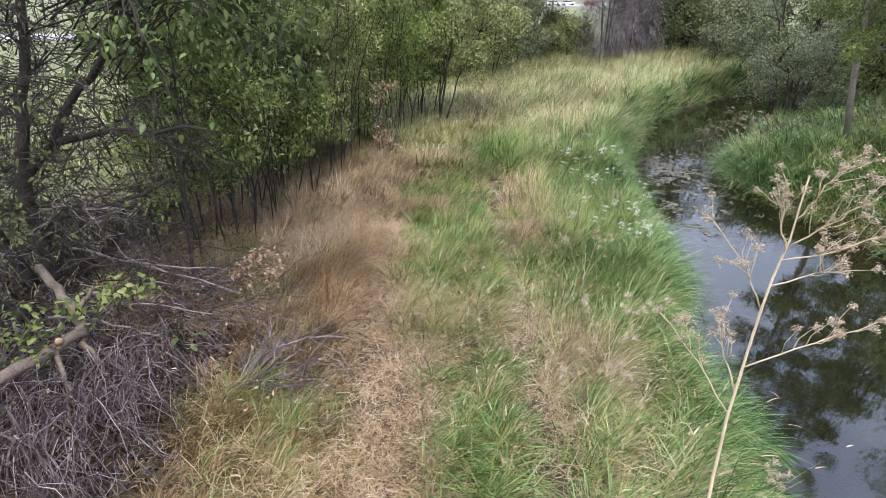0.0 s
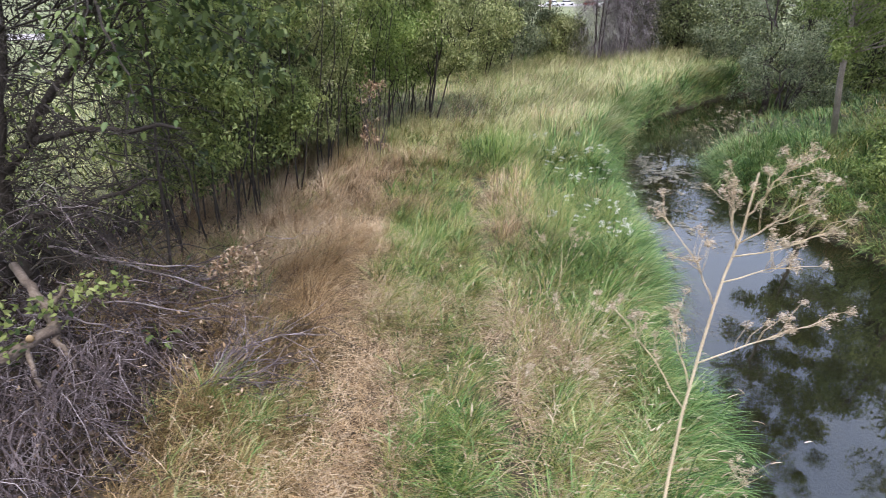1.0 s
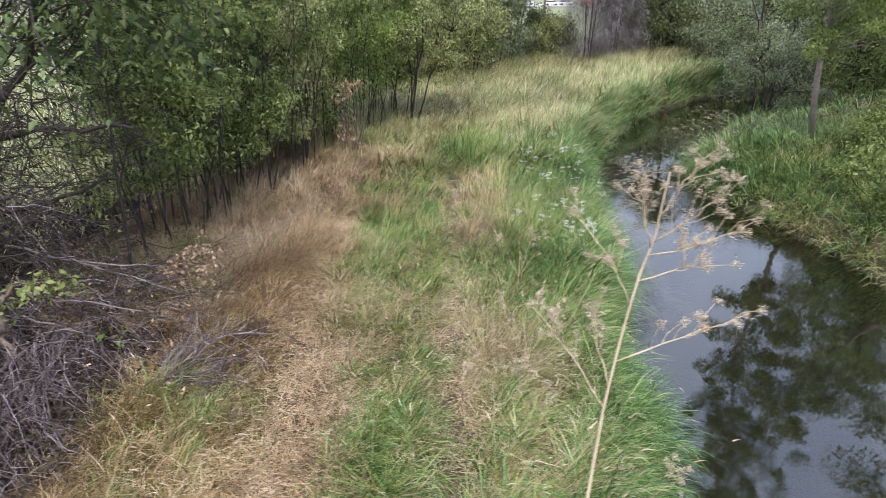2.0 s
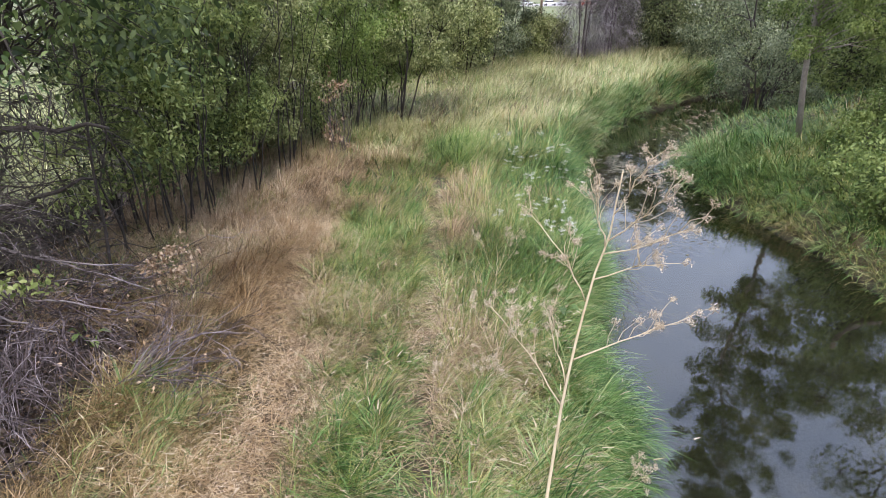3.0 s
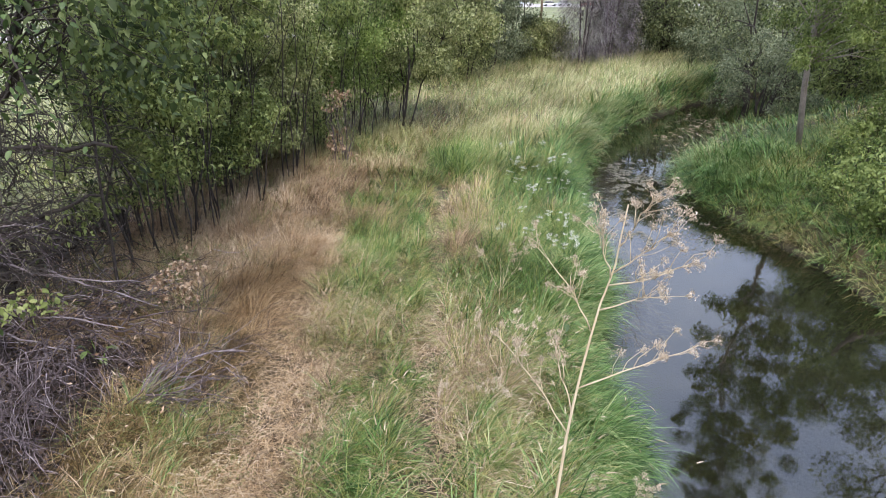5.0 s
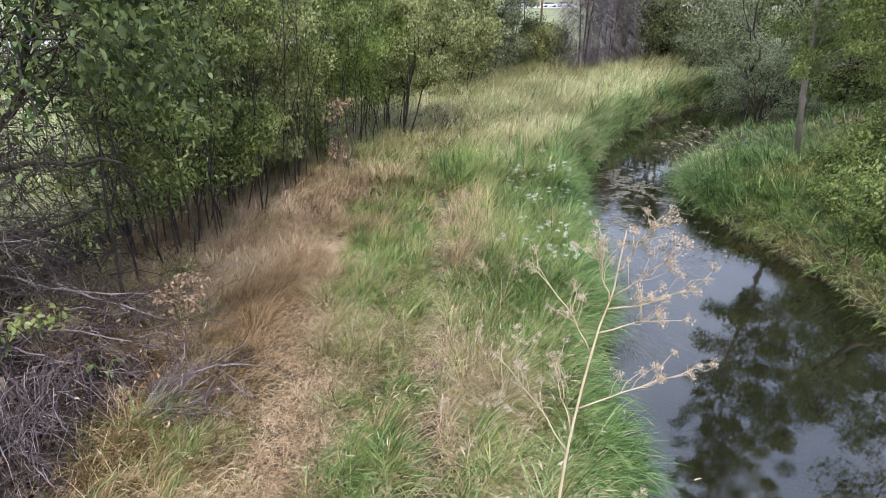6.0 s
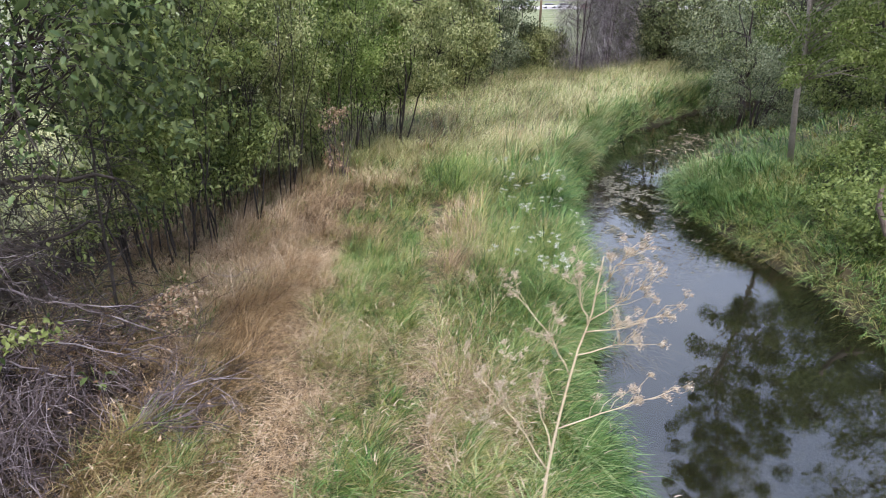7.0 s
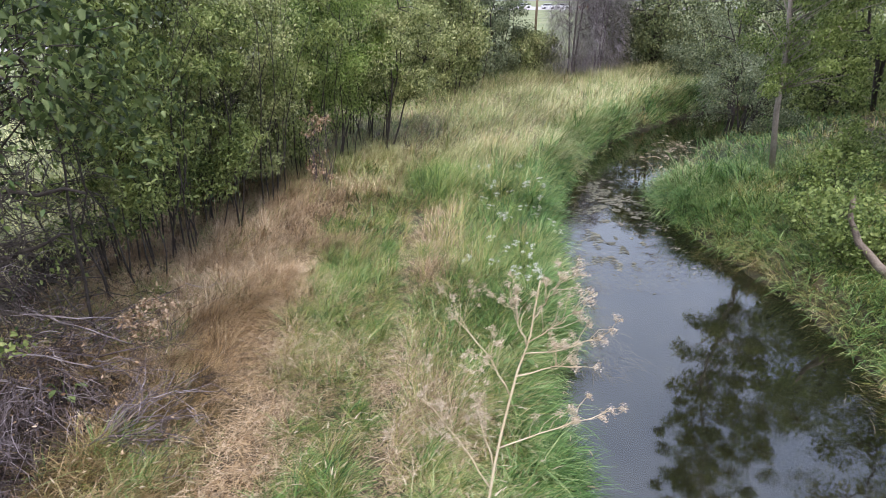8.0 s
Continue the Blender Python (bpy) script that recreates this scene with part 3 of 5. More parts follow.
def sow(bounds, n, far_bank, seg, wide, label, keep=None):
    x, y = rng.uniform(bounds[0], bounds[1], n), rng.uniform(bounds[2], bounds[3], n)
    d, fb = from_stream(x, y)
    ok = (fb == far_bank) & (d > 0.02)
    if keep is not None:
        ok &= keep(x, y)
    x, y, d = x[ok], y[ok], d[ok]
    # tussocks: pull the roots towards scattered centres
    cell = 3.4 + 2.0 * (lattice(np.floor(x * 0.9), np.floor(y * 0.9), 4) > 0.5)
    cx, cy = (np.floor(x * cell) + 0.5) / cell, (np.floor(y * cell) + 0.5) / cell
    cx, cy = cx + (lattice(cx, cy, 5) - 0.5) * 0.28, cy + (lattice(cx, cy, 6) - 0.5) * 0.28
    pull = rng.uniform(0, 0.78, len(x))
    x, y = x + (cx - x) * pull, y + (cy - y) * pull
    d, _ = from_stream(x, y)
    z = height(x, y)
    w, tall, flat = (right_bank_kinds if far_bank else left_bank_kinds)(x, y, d)
    w = w / w.sum(1)[:, None]
    # blades of one tussock are mostly of one kind
    dice = np.clip(0.5 * rng.random(len(x)) + 0.5 * lattice(cx, cy, 8), 0, 0.9999)
    kind = (np.cumsum(w, 1) < dice[:, None]).sum(1).clip(0, 6)
    size = tall * rng.uniform(0.55, 1.35, len(x)) * (0.8 + 0.4 * lattice(cx, cy, 9)) * np.array([1, 1.15, 1, 1.05, 1.05, 1.1, 1.0])[kind]
    wind = 0.15 + 3.0 * (vnoise(x * 0.7, y * 0.7, 14) - 0.5) + 1.5 * (lattice(cx, cy, 15) - 0.5)
    if far_bank:
        wind = np.pi + 4.5 * (vnoise(x * 0.9, y * 0.9, 18) - 0.5) + 2.0 * (lattice(cx, cy, 15) - 0.5)
    splay = np.arctan2(y - cy, x - cx)
    dice = rng.random(len(x))
    head = np.where(dice < 0.58, wind + rng.normal(0, 0.4, len(x)), np.where(dice < 0.78, splay + rng.normal(0, 0.5, len(x)), rng.uniform(0, 2 * np.pi, len(x))))
    # grass at the brink hangs out over the water
    e_ = 0.06
    gxx = from_stream(x + e_, y)[0] - from_stream(x - e_, y)[0]
    gyy = from_stream(x, y + e_)[0] - from_stream(x, y - e_)[0]
    out_way = np.arctan2(-gyy, -gxx)
    head = np.where((d < 0.4) & (rng.random(len(x)) < 0.4), out_way + rng.normal(0, 1.1, len(x)), head)
    lean = np.clip(rng.normal(0.3, 0.3, len(x)) + 0.45 * lattice(cx, cy, 16) + 0.9 * flat + 0.15 * smooth_step(d, 0.4, 0.0), 0, 1.45)
    tip = np.clip(lean + rng.uniform(0.7, 2.1, len(x)) * (0.85 + flat), 0, 2.7)
    breadth = wide * rng.uniform(0.6, 1.4, len(x)) * np.array([1.05, 1.6, 0.9, 0.8, 0.75, 0.85, 0.85])[kind]
    for k, (kname, mat) in enumerate(KINDS.items()):
        s = kind == k
        if s.sum() < 10:
            continue
        b = Build()
        b.blades(np.stack([x[s], y[s], z[s] - 0.02], 1), size[s], breadth[s], head[s], lean[s], tip[s], seg)
        if kname in ("olive", "straw") and seg == 3:
            # ears of seed on some of the dry stems
            pick = np.flatnonzero(s)
            pick = pick[rng.random(len(pick)) < 0.05]
            stem = Build()
            L = size[pick] * rng.uniform(1.1, 1.5, len(pick))
            th0, th1 = lean[pick] * 0.6, np.clip(tip[pick] * 0.6, 0, 1.5)
            top = stem.blades(np.stack([x[pick], y[pick], z[pick] - 0.02], 1), L, np.full(len(pick), 0.004), head[pick], th0, th1, 3)
            stem.blades(top, rng.uniform(0.05, 0.12, len(pick)), rng.uniform(0.008, 0.014, len(pick)), head[pick], th1, th1 + 0.8, 3)
            tagged(stem.done("seeding_grass", SEED), "pale grass ears nodding over the bank", "grass", kind="stuff")
        tagged(b.done(kname + "_grass", mat), label % {"green": "fresh green", "sedge": "blue-green broad-bladed", "olive": "yellowing olive", "straw": "pale dry straw-coloured", "rust": "rust-brown dry", "pale": "pale green-yellow", "ochre": "withered ochre-brown"}[kname], "grass", kind="stuff")


def no_pile(x, y):
    """Little grows under the brush."""
    bare = (x < -2.35 + 0.6 * (vnoise(x * 2.5, y * 2.5, 51) - 0.5)) & (y < 5.4) & (rng.random(len(x)) < 0.93)
    gap = (vnoise(x * 3.3, y * 3.3, 52) > 0.58) & (rng.random(len(x)) < 0.55)
    return ~(bare | gap)


sow((-3.9, 3.9, 2.5, 6.2), 135000, False, 3, 0.0068, "%s grass of the near stream bank", no_pile)
sow((-4.4, 4.1, 6.2, 9.5), 125000, False, 2, 0.008, "%s grass where the bank widens")
sow((-4.6, 6.0, 9.5, 15.5), 100000, False, 2, 0.0135, "%s grass along the middle of the bank")
sow((-4.0, 18.0, 15.5, 34.0), 115000, False, 2, 0.014, "%s tall grass of the distant bank")
sow((-5.5, 3.4, -7.0, 2.5), 9000, False, 2, 0.018, "%s grass where the bank runs back")
sow((6.2, 11.0, -7.0, 4.0), 6000, True, 2, 0.022, "%s grass of the opposite bank downstream")
sow((6.2, 11.5, 4.0, 14.5), 92000, True, 2, 0.011, "%s grass of the opposite bank")
sow((6.5, 20.0, 14.5, 30.0), 34000, True, 2, 0.026, "%s grass below the trees across the stream")


n = 9000
fx, fy = rng.uniform(-16, -4.9, n), rng.uniform(6, 26, n)
b = Build()
b.blades(np.stack([fx, fy, height(fx, fy)], 1), rng.uniform(0.15, 0.4, n), rng.uniform(0.02, 0.035, n), rng.uniform(0, 6.28, n), rng.uniform(0, 0.5, n), rng.uniform(0.5, 1.6, n), 2)
tagged(b.done("meadow_grass", PALE), "pale meadow grass in the field behind the hedge", "grass", kind="stuff")


sow((4.0, 17.0, 14.0, 27.5), 130000, False, 2, 0.018, "%s grass leaning over the bend of the stream", lambda x, y: from_stream(x, y)[0] < 1.0)


def thatch(n, bounds, wide):
    """Dead stems lying flat between the living grass."""
    x, y = rng.uniform(bounds[0], bounds[1], n), rng.uniform(bounds[2], bounds[3], n)
    d, fb = from_stream(x, y)
    ok = ~fb & (d > 0.1) & no_pile(x, y)
    x, y, d = x[ok], y[ok], d[ok]
    w, tall, flat = left_bank_kinds(x, y, d)
    z = height(x, y) + rng.uniform(0.0, 0.10, len(x))
    rusty = rng.random(len(x)) < w[:, 4] / (w[:, 4] + w[:, 3] + 0.1)
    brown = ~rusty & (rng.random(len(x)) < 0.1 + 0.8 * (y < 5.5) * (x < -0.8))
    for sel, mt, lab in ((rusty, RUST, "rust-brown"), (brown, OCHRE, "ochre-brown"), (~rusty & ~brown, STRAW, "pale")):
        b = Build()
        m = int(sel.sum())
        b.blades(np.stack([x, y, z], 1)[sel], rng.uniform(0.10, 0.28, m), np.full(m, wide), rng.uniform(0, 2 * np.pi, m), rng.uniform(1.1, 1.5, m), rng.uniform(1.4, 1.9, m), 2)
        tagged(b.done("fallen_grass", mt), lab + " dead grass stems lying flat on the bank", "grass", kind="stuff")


thatch(36000, (-3.6, 3.4, 2.5, 9.0), 0.006)
thatch(15000, (-1.3, 0.1, 2.8, 8.5), 0.006)


n = 80
rx, ry = rng.uniform(6.85, 7.9, n), rng.uniform(12.4, 14.6, n)
b = Build()
top = b.blades(np.stack([rx, ry, height(rx, ry)], 1), rng.uniform(0.85, 1.25, n), np.full(n, 0.008), np.pi + rng.normal(0, 0.5, n), rng.uniform(0.0, 0.35, n), rng.uniform(0.5, 1.1, n), 3)
b.blades(top, rng.uniform(0.14, 0.24, n), rng.uniform(0.028, 0.045, n), np.pi + rng.normal(0, 0.5, n), rng.uniform(1.0, 1.4, n), rng.uniform(1.6, 2.2, n), 3)
tagged(b.done("reed_grass", SEED), "tan reed heads arching over the stream", "grass", kind="stuff")


# ---- trees and shrubs ----
def bush(name, label, category, x, y, tall, spread, leaf_mat, count, leaf, stems=7, low=0.28, clumps=36, bark=BARK, stem_r=0.03, clump_r=0.42, lean=(0, 0), top_heavy=1.0, drop=0.4, group="", stem_foot=0.3, squash=1.0, width=0.5, bow=0.0, fine=False, extra=()):
    """A woody plant: stems that fork into limbs, and a ragged crown of leaves in clumps."""
    root = tagged(new(name), label, category, group)
    root.location = (x, y, z_at(x, y) - 0.05)
    tips = []
    for s in range(stems):
        ang, foot = rng.uniform(0, 2 * np.pi), stem_foot * rng.random() ** 0.5
        h = tall * rng.uniform(0.62, 0.95)
        r_top = spread * rng.uniform(0.1, 0.95) if stems > 1 else 0.0
        ts = np.linspace(0, 1, 7)
        wob = rng.normal(0, (0.05 if stems == 1 else 0.15) * tall / 4, (7, 3)) * ts[:, None]
        lead = ang + rng.normal(0, 0.9)
        pts = np.stack([foot * np.cos(ang) + r_top * np.cos(lead) * ts ** 1.1 + lean[0] * ts + bow * np.sin(np.pi * ts), (foot * np.sin(ang) + r_top * np.sin(lead) * ts ** 1.1) * squash + lean[1] * ts, h * ts], 1) + wob
        b = Build()
        b.tube(pts, stem_r * rng.uniform(0.7, 1.2) * (1 - 0.8 * ts), 6)
        b.done("stem" if stems > 1 else "trunk", bark, root, smooth=True)
        tips.append(pts)
    allp = np.concatenate([p[2:] for p in tips])
    crown, twigs = Build(), Build()
    per = count // clumps
    for c in range(clumps):
        u = rng.random() ** (1 / top_heavy)
        zc = tall * (low + (1.0 - low) * u)
        prof = np.sin(np.pi * np.clip(0.12 + 0.80 * (zc / tall - low) / (1 - low), 0, 1)) ** 0.6
        rr, ang = spread * prof * rng.random() ** 0.45, rng.uniform(0, 2 * np.pi)
        cc = np.array([rr * np.cos(ang) + lean[0] * zc / tall, rr * np.sin(ang) * squash + lean[1] * zc / tall, zc])
        if c < len(extra):
            cc = np.array(extra[c], float)
            zc = cc[2]
        if stems > 1:
            near = allp[np.argmin(np.linalg.norm(allp - cc - [0, 0, -0.4], axis=1))]
        else:
            hz = np.clip(zc - 0.5 * np.hypot(cc[0], cc[1]) - 0.2, 0.18 * tall, 0.9 * tips[0][-1, 2])
            near = np.array([np.interp(hz, tips[0][:, 2], tips[0][:, q]) for q in range(3)])
        mid = (near + cc) / 2 + rng.normal(0, 0.08, 3) + [0, 0, 0.08]
        limb = Build()
        limb.tube([near, mid, cc], [stem_r * (0.4 if stems > 1 else 0.2), stem_r * (0.28 if stems > 1 else 0.13), stem_r * (0.1 if stems > 1 else 0.05)], 4)
        limb.done("limb", bark, root)
        size = clump_r * rng.uniform(0.6, 1.35)
        shell = rng.normal(size=(per, 3))
        shell /= np.linalg.norm(shell, axis=1)[:, None]
        pos = cc + shell * (size * rng.random(per) ** 0.42)[:, None] * [1, 1, 0.75]
        # twiglets run out of the clump, with leaves in rows along them
        k = max(2, per // 95)
        for q in range(k):
            way = rng.normal(size=3) * [1, 1, 0.6]
            way /= np.linalg.norm(way)
            tip = cc + way * size * rng.uniform(1.0, 1.5)
            twigs.tube([cc, (cc + tip) / 2 + rng.normal(0, 0.03, 3), tip], [stem_r * 0.14, stem_r * 0.1, stem_r * 0.04], 3)
            sel = slice(q * 12, q * 12 + 12)
            m = len(pos[sel])
            pos[sel] = cc + (tip - cc) * rng.uniform(0.3, 1.05, (m, 1)) + rng.normal(0, leaf * 0.35, (m, 3))
        pos[:, 2] = np.maximum(pos[:, 2], 0.15)
        crown.leaves(pos, leaf, drop, width, fine)
    tagged(twigs.done("twig_tangle", bark, root), kind="stuff")
    crown.done("crown", leaf_mat, root)
    return root


HEDGE = "hedge shrubs along the bank"
# shrubs further along take lighter leaf colours in place of open-sky light
hedge_line = [(-3.55, 8.0, 5.2, 1.0, LEAF), (-3.5, 9.0, 5.6, 1.2, LEAF), (-3.1, 10.4, 5.3, 1.2, LEAF), (-2.7, 11.9, 5.1, 1.15, LEAF_PALE_LIT), (-2.1, 13.3, 5.0, 1.2, LEAF), (-1.5, 14.7, 5.2, 1.25, LEAF_LIT), (-1.9, 17.6, 5.5, 1.5, LEAF_LIT)]
for hx, hy, ht, hs, hm in hedge_line:
    bush("hedge_shrub", {LEAF: "dense dark-green leafy shrub on many dark stems", LEAF_PALE_LIT: "shrub on dark stems, grey-green leaves coloured paler for open light", LEAF_LIT: "shrub with green leaves coloured brighter for open light", LEAF_SHADED: "shrub with green leaves coloured dark for shade"}[hm], "shrub", hx, hy, ht, hs, hm, 17000, 0.082, stems=15, low=0.16 if hy < 14 else 0.18, clumps=52, stem_r=0.015, group=HEDGE, stem_foot=0.75, clump_r=0.42, width=0.44, fine=hy < 8.5)
# the shrub with a leaning forked trunk that ends the hedge over open grass
bush("hedge_shrub", "shrub on leaning dark forked trunks, leaves coloured paler for open light", "shrub", 0.0, 15.9, 5.0, 1.45, LEAF_PALE_LIT, 14000, 0.095, stems=4, low=0.27, clumps=50, stem_r=0.036, group=HEDGE, stem_foot=0.22, clump_r=0.42, width=0.44, lean=(0.75, 0.25))
bush("hedge_shrub", "shrub with green leaves coloured brighter for open light", "shrub", -0.75, 16.6, 5.3, 1.3, LEAF_LIT, 11000, 0.095, stems=9, low=0.2, clumps=44, stem_r=0.02, group=HEDGE, stem_foot=0.6, clump_r=0.42, width=0.44)
for hx, hy, ht, hs in [(-5.4, 3.4, 4.6, 1.3), (-5.2, 1.0, 5.0, 1.4), (-5.4, -1.6, 4.8, 1.4), (-5.2, -4.2, 5.0, 1.5)]:
    bush("hedge_shrub", "dense leafy shrub where the hedge runs on", "shrub", hx, hy, ht, hs, LEAF, 3200, 0.15, stems=6, low=0.12, clumps=30, stem_r=0.03, clump_r=0.6, group=HEDGE, stem_foot=0.6)
# a second row closes the hedge from behind, its leaf colour darkened for shade
for hx, hy, ht, hs, hm in [(-4.0, 11.6, 4.4, 1.1, LEAF_DARK_SHADE), (-3.9, 13.2, 3.6, 1.0, LEAF_DARK_SHADE), (-5.2, 12.0, 4.6, 1.4, LEAF_DARK_SHADE), (-4.4, 14.6, 4.6, 1.5, LEAF_DARK_SHADE), (-3.6, 17.5, 4.8, 1.6, LEAF_DARK_SHADE), (-6.6, 14.0, 5.0, 1.6, LEAF_DARK_SHADE)]:
    bush("hedge_shrub", "shrub behind the hedge, leaves coloured dark for shade", "shrub", hx, hy, ht, hs, hm, int(1200 * ht), 0.13, stems=6, low=0.05, clumps=40, stem_r=0.03, clump_r=0.6, group=HEDGE, stem_foot=0.5)
# added low bushes; shade is put into their leaf colour
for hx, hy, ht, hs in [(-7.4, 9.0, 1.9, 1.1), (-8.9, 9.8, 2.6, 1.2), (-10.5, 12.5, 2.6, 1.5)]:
    bush("undergrowth_bush", "low bush by the old tree, leaves coloured dark for shade", "shrub", hx, hy, ht, hs, LEAF_SHADED, 1600, 0.08, stems=5, low=0.1, clumps=16, stem_r=0.01, clump_r=0.3)
# the far end of the hedge
for hx, hy, ht, hs, hm in [(1.2, 25.5, 5.2, 1.7, LEAF_PALE_LIT), (3.1, 27.0, 5.6, 1.8, LEAF_GREY), (4.3, 29.6, 5.8, 1.35, LEAF_GREY), (5.9, 29.4, 1.9, 1.3, LEAF_PALE_LIT), (1.9, 24.2, 4.6, 1.2, LEAF_PALE_LIT), (-1.6, 22.5, 5.6, 1.9, LEAF_PALE_LIT)]:
    bush("hedge_shrub", "grey-green shrub at the far end of the hedge", "shrub", hx, hy, ht, hs, hm, 13000, 0.12, stems=6, low=0.06, clumps=46, stem_r=0.04, clump_r=0.55, group=HEDGE)

# the tree with the slim grey trunk across the stream
bush("bank_tree", "slender tree with grey-brown trunk on the opposite bank", "tree", 9.3, 13.0, 10.8, 1.75, LEAF_TREE, 46000, 0.084, stems=1, low=0.2, clumps=170, bark=BARK_GREY, stem_r=0.072, clump_r=0.33, lean=(0.5, 0.2), bow=-0.55, top_heavy=1.05, extra=[(-1.0 + 0.14 * q + 0.3 * (q % 3), -0.9 + 0.5 * (q % 4), 2.1 + 0.25 * (q % 6)) for q in range(14)], drop=0.7, stem_foot=0.02, width=0.4)
bush("grey_bush", "grey-green bush with bare dead twigs hanging over the stream", "shrub", 11.6, 19.2, 2.9, 1.8, LEAF_GREY, 9000, 0.09, stems=8, low=0.05, clumps=40, bark=BARK, clump_r=0.5)
for tx, ty, tt, ts_, tm, tc_ in [(13.2, 14.2, 6.6, 2.1, LEAF_TREE, 16000), (15.5, 18.5, 6.5, 2.6, LEAF_TREE, 12000), (13.5, 23.5, 6.0, 2.2, LEAF_DARK_SHADE, 9000), (11.9, 9.4, 7.6, 2.0, LEAF_TREE, 15000)]:
    bush("bank_tree", "leafy tree in the thicket across the stream", "tree", tx, ty, tt, ts_, tm, tc_, 0.105, stems=3, low=0.3, clumps=40, stem_r=0.07, clump_r=0.6, group="trees across the stream")
for tx, ty, tt, ts_ in [(12.9, 32.2, 7.0, 2.0), (13.0, 38.0, 7.5, 2.6), (25.0, 38.0, 8.0, 3.0), (13.5, 34.0, 7.0, 2.6), (17.5, 35.0, 7.5, 2.8), (21.5, 33.0, 7.5, 2.8), (18.5, 29.5, 6.5, 2.6)]:
    bush("dark_tree", "dark dense tree in the distance beyond the stream", "tree", tx, ty, tt, ts_, LEAF_DARK_SHADE, 7500, 0.17, stems=2, low=0.1, clumps=34, stem_r=0.12, clump_r=0.8, group="dark trees in the distance")
for tx, ty, tt, ts_, tm in [(10.6, 33.5, 3.4, 1.9, LEAF_DARK_SHADE), (12.6, 32.5, 3.2, 2.0, LEAF_DARK_SHADE), (15.6, 31.5, 3.4, 2.0, LEAF_DARK_SHADE), (14.0, 27.8, 3.0, 1.7, LEAF_GREY), (17.5, 26.5, 3.6, 2.0, LEAF_DARK_SHADE), (15.4, 20.5, 3.4, 1.8, LEAF), (16.0, 16.6, 3.0, 1.5, LEAF), (0.2, 29.5, 5.0, 2.2, LEAF), (-3.0, 27.0, 5.5, 2.4, LEAF), (2.6, 31.5, 4.6, 1.8, LEAF), (-6.5, 32.0, 6.0, 2.8, LEAF), (-2.0, 34.0, 6.0, 2.8, LEAF), (2.0, 35.5, 6.2, 2.4, LEAF), (20.5, 27.5, 6.5, 2.6, LEAF_DARK_SHADE), (18.0, 21.5, 5.5, 2.4, LEAF)]:
    bush("thicket_bush", "dense bush closing the view along the water", "shrub", tx, ty, tt, ts_, tm, 8000, 0.135, stems=4, low=0.02, clumps=40, stem_r=0.04, clump_r=0.65, group="bushes of the thicket")
for hx, hy, ht, hs in [(8.55, 9.6, 0.75, 1.0), (9.6, 11.0, 0.85, 0.95), (8.4, 8.6, 0.65, 0.7), (10.8, 12.2, 0.9, 0.8)]:
    bush("low_shrub", "low shrub with light green broad leaves on the opposite bank", "shrub", hx, hy, ht, hs, LEAF_TREE, 2000, 0.07, stems=9, low=0.25, clumps=24, stem_r=0.01, clump_r=0.22, width=0.62, fine=True, group="low shrubs on the opposite bank")


def weeping_tree(x, y, tall, spread):
    """A dead tree: a forked trunk and curtains of bare hanging twigs."""
    root = tagged(new("dead_weeping_tree"), "dead grey tree with curtains of bare hanging twigs", "tree")
    root.location = (x, y, z_at(x, y) - 0.05)
    for s in range(3):
        ts = np.linspace(0, 1, 6)
        ang = s * 2.1 + 0.4
        b = Build()
        b.tube(np.stack([0.15 * np.cos(ang) + spread * 0.4 * np.cos(ang) * ts ** 1.5, 0.15 * np.sin(ang) + spread * 0.4 * np.sin(ang) * ts ** 1.5, tall * 0.9 * ts], 1), 0.055 * (1 - 0.8 * ts), 7)
        b.done("trunk", DEADWOOD, root, smooth=True)
    n = 15000
    ang, rr = rng.uniform(0, 2 * np.pi, n), spread * rng.random(n) ** 0.5
    rr = rr * (0.65 + 0.6 * vnoise(ang * 2.2, np.zeros(n), 61))
    top = tall * (0.07 + 0.93 * rng.random(n)) * (1 - 0.35 * (rr / spread) ** 2)
    b = Build()
    b.blades(np.stack([rr * np.cos(ang), rr * np.sin(ang), top], 1), rng.uniform(0.3, 1.1, n), rng.uniform(0.006, 0.014, n), ang + rng.normal(0, 1.0, n), rng.uniform(0.4, 2.2, n), rng.uniform(1.6, 3.1, n), 2)
    tagged(b.done("twig_curtain", DEADGREY, root), kind="stuff")
    for s in range(60):
        b = Build()
        ang, h = rng.uniform(0, 2 * np.pi), rng.uniform(0.3, 0.9) * tall
        r0 = spread * 0.3 * h / tall
        b.tube([(r0 * np.cos(ang), r0 * np.sin(ang), h), (spread * 0.6 * np.cos(ang), spread * 0.6 * np.sin(ang), h + 0.3), (spread * 0.95 * np.cos(ang), spread * 0.95 * np.sin(ang), h - 0.2)], [0.022, 0.014, 0.006], 4)
        b.done("limb", DEADWOOD, root)
    return root


weeping_tree(7.9, 29.4, 6.6, 1.4)
weeping_tree(9.5, 30.6, 6.9, 1.4)


# ---- the old tree and the brush on the hedge side ----
def polyline(points, n=8, wob=0.03):
    """A smooth, slightly crooked line through a few points."""
    p = np.asarray(points, float)
    s = np.linspace(0, len(p) - 1, n)
    out = np.stack([np.interp(s, np.arange(len(p)), p[:, k]) for k in range(3)], 1)
    w = rng.normal(0, wob, (n, 3))
    w[0] = 0
    return out + w


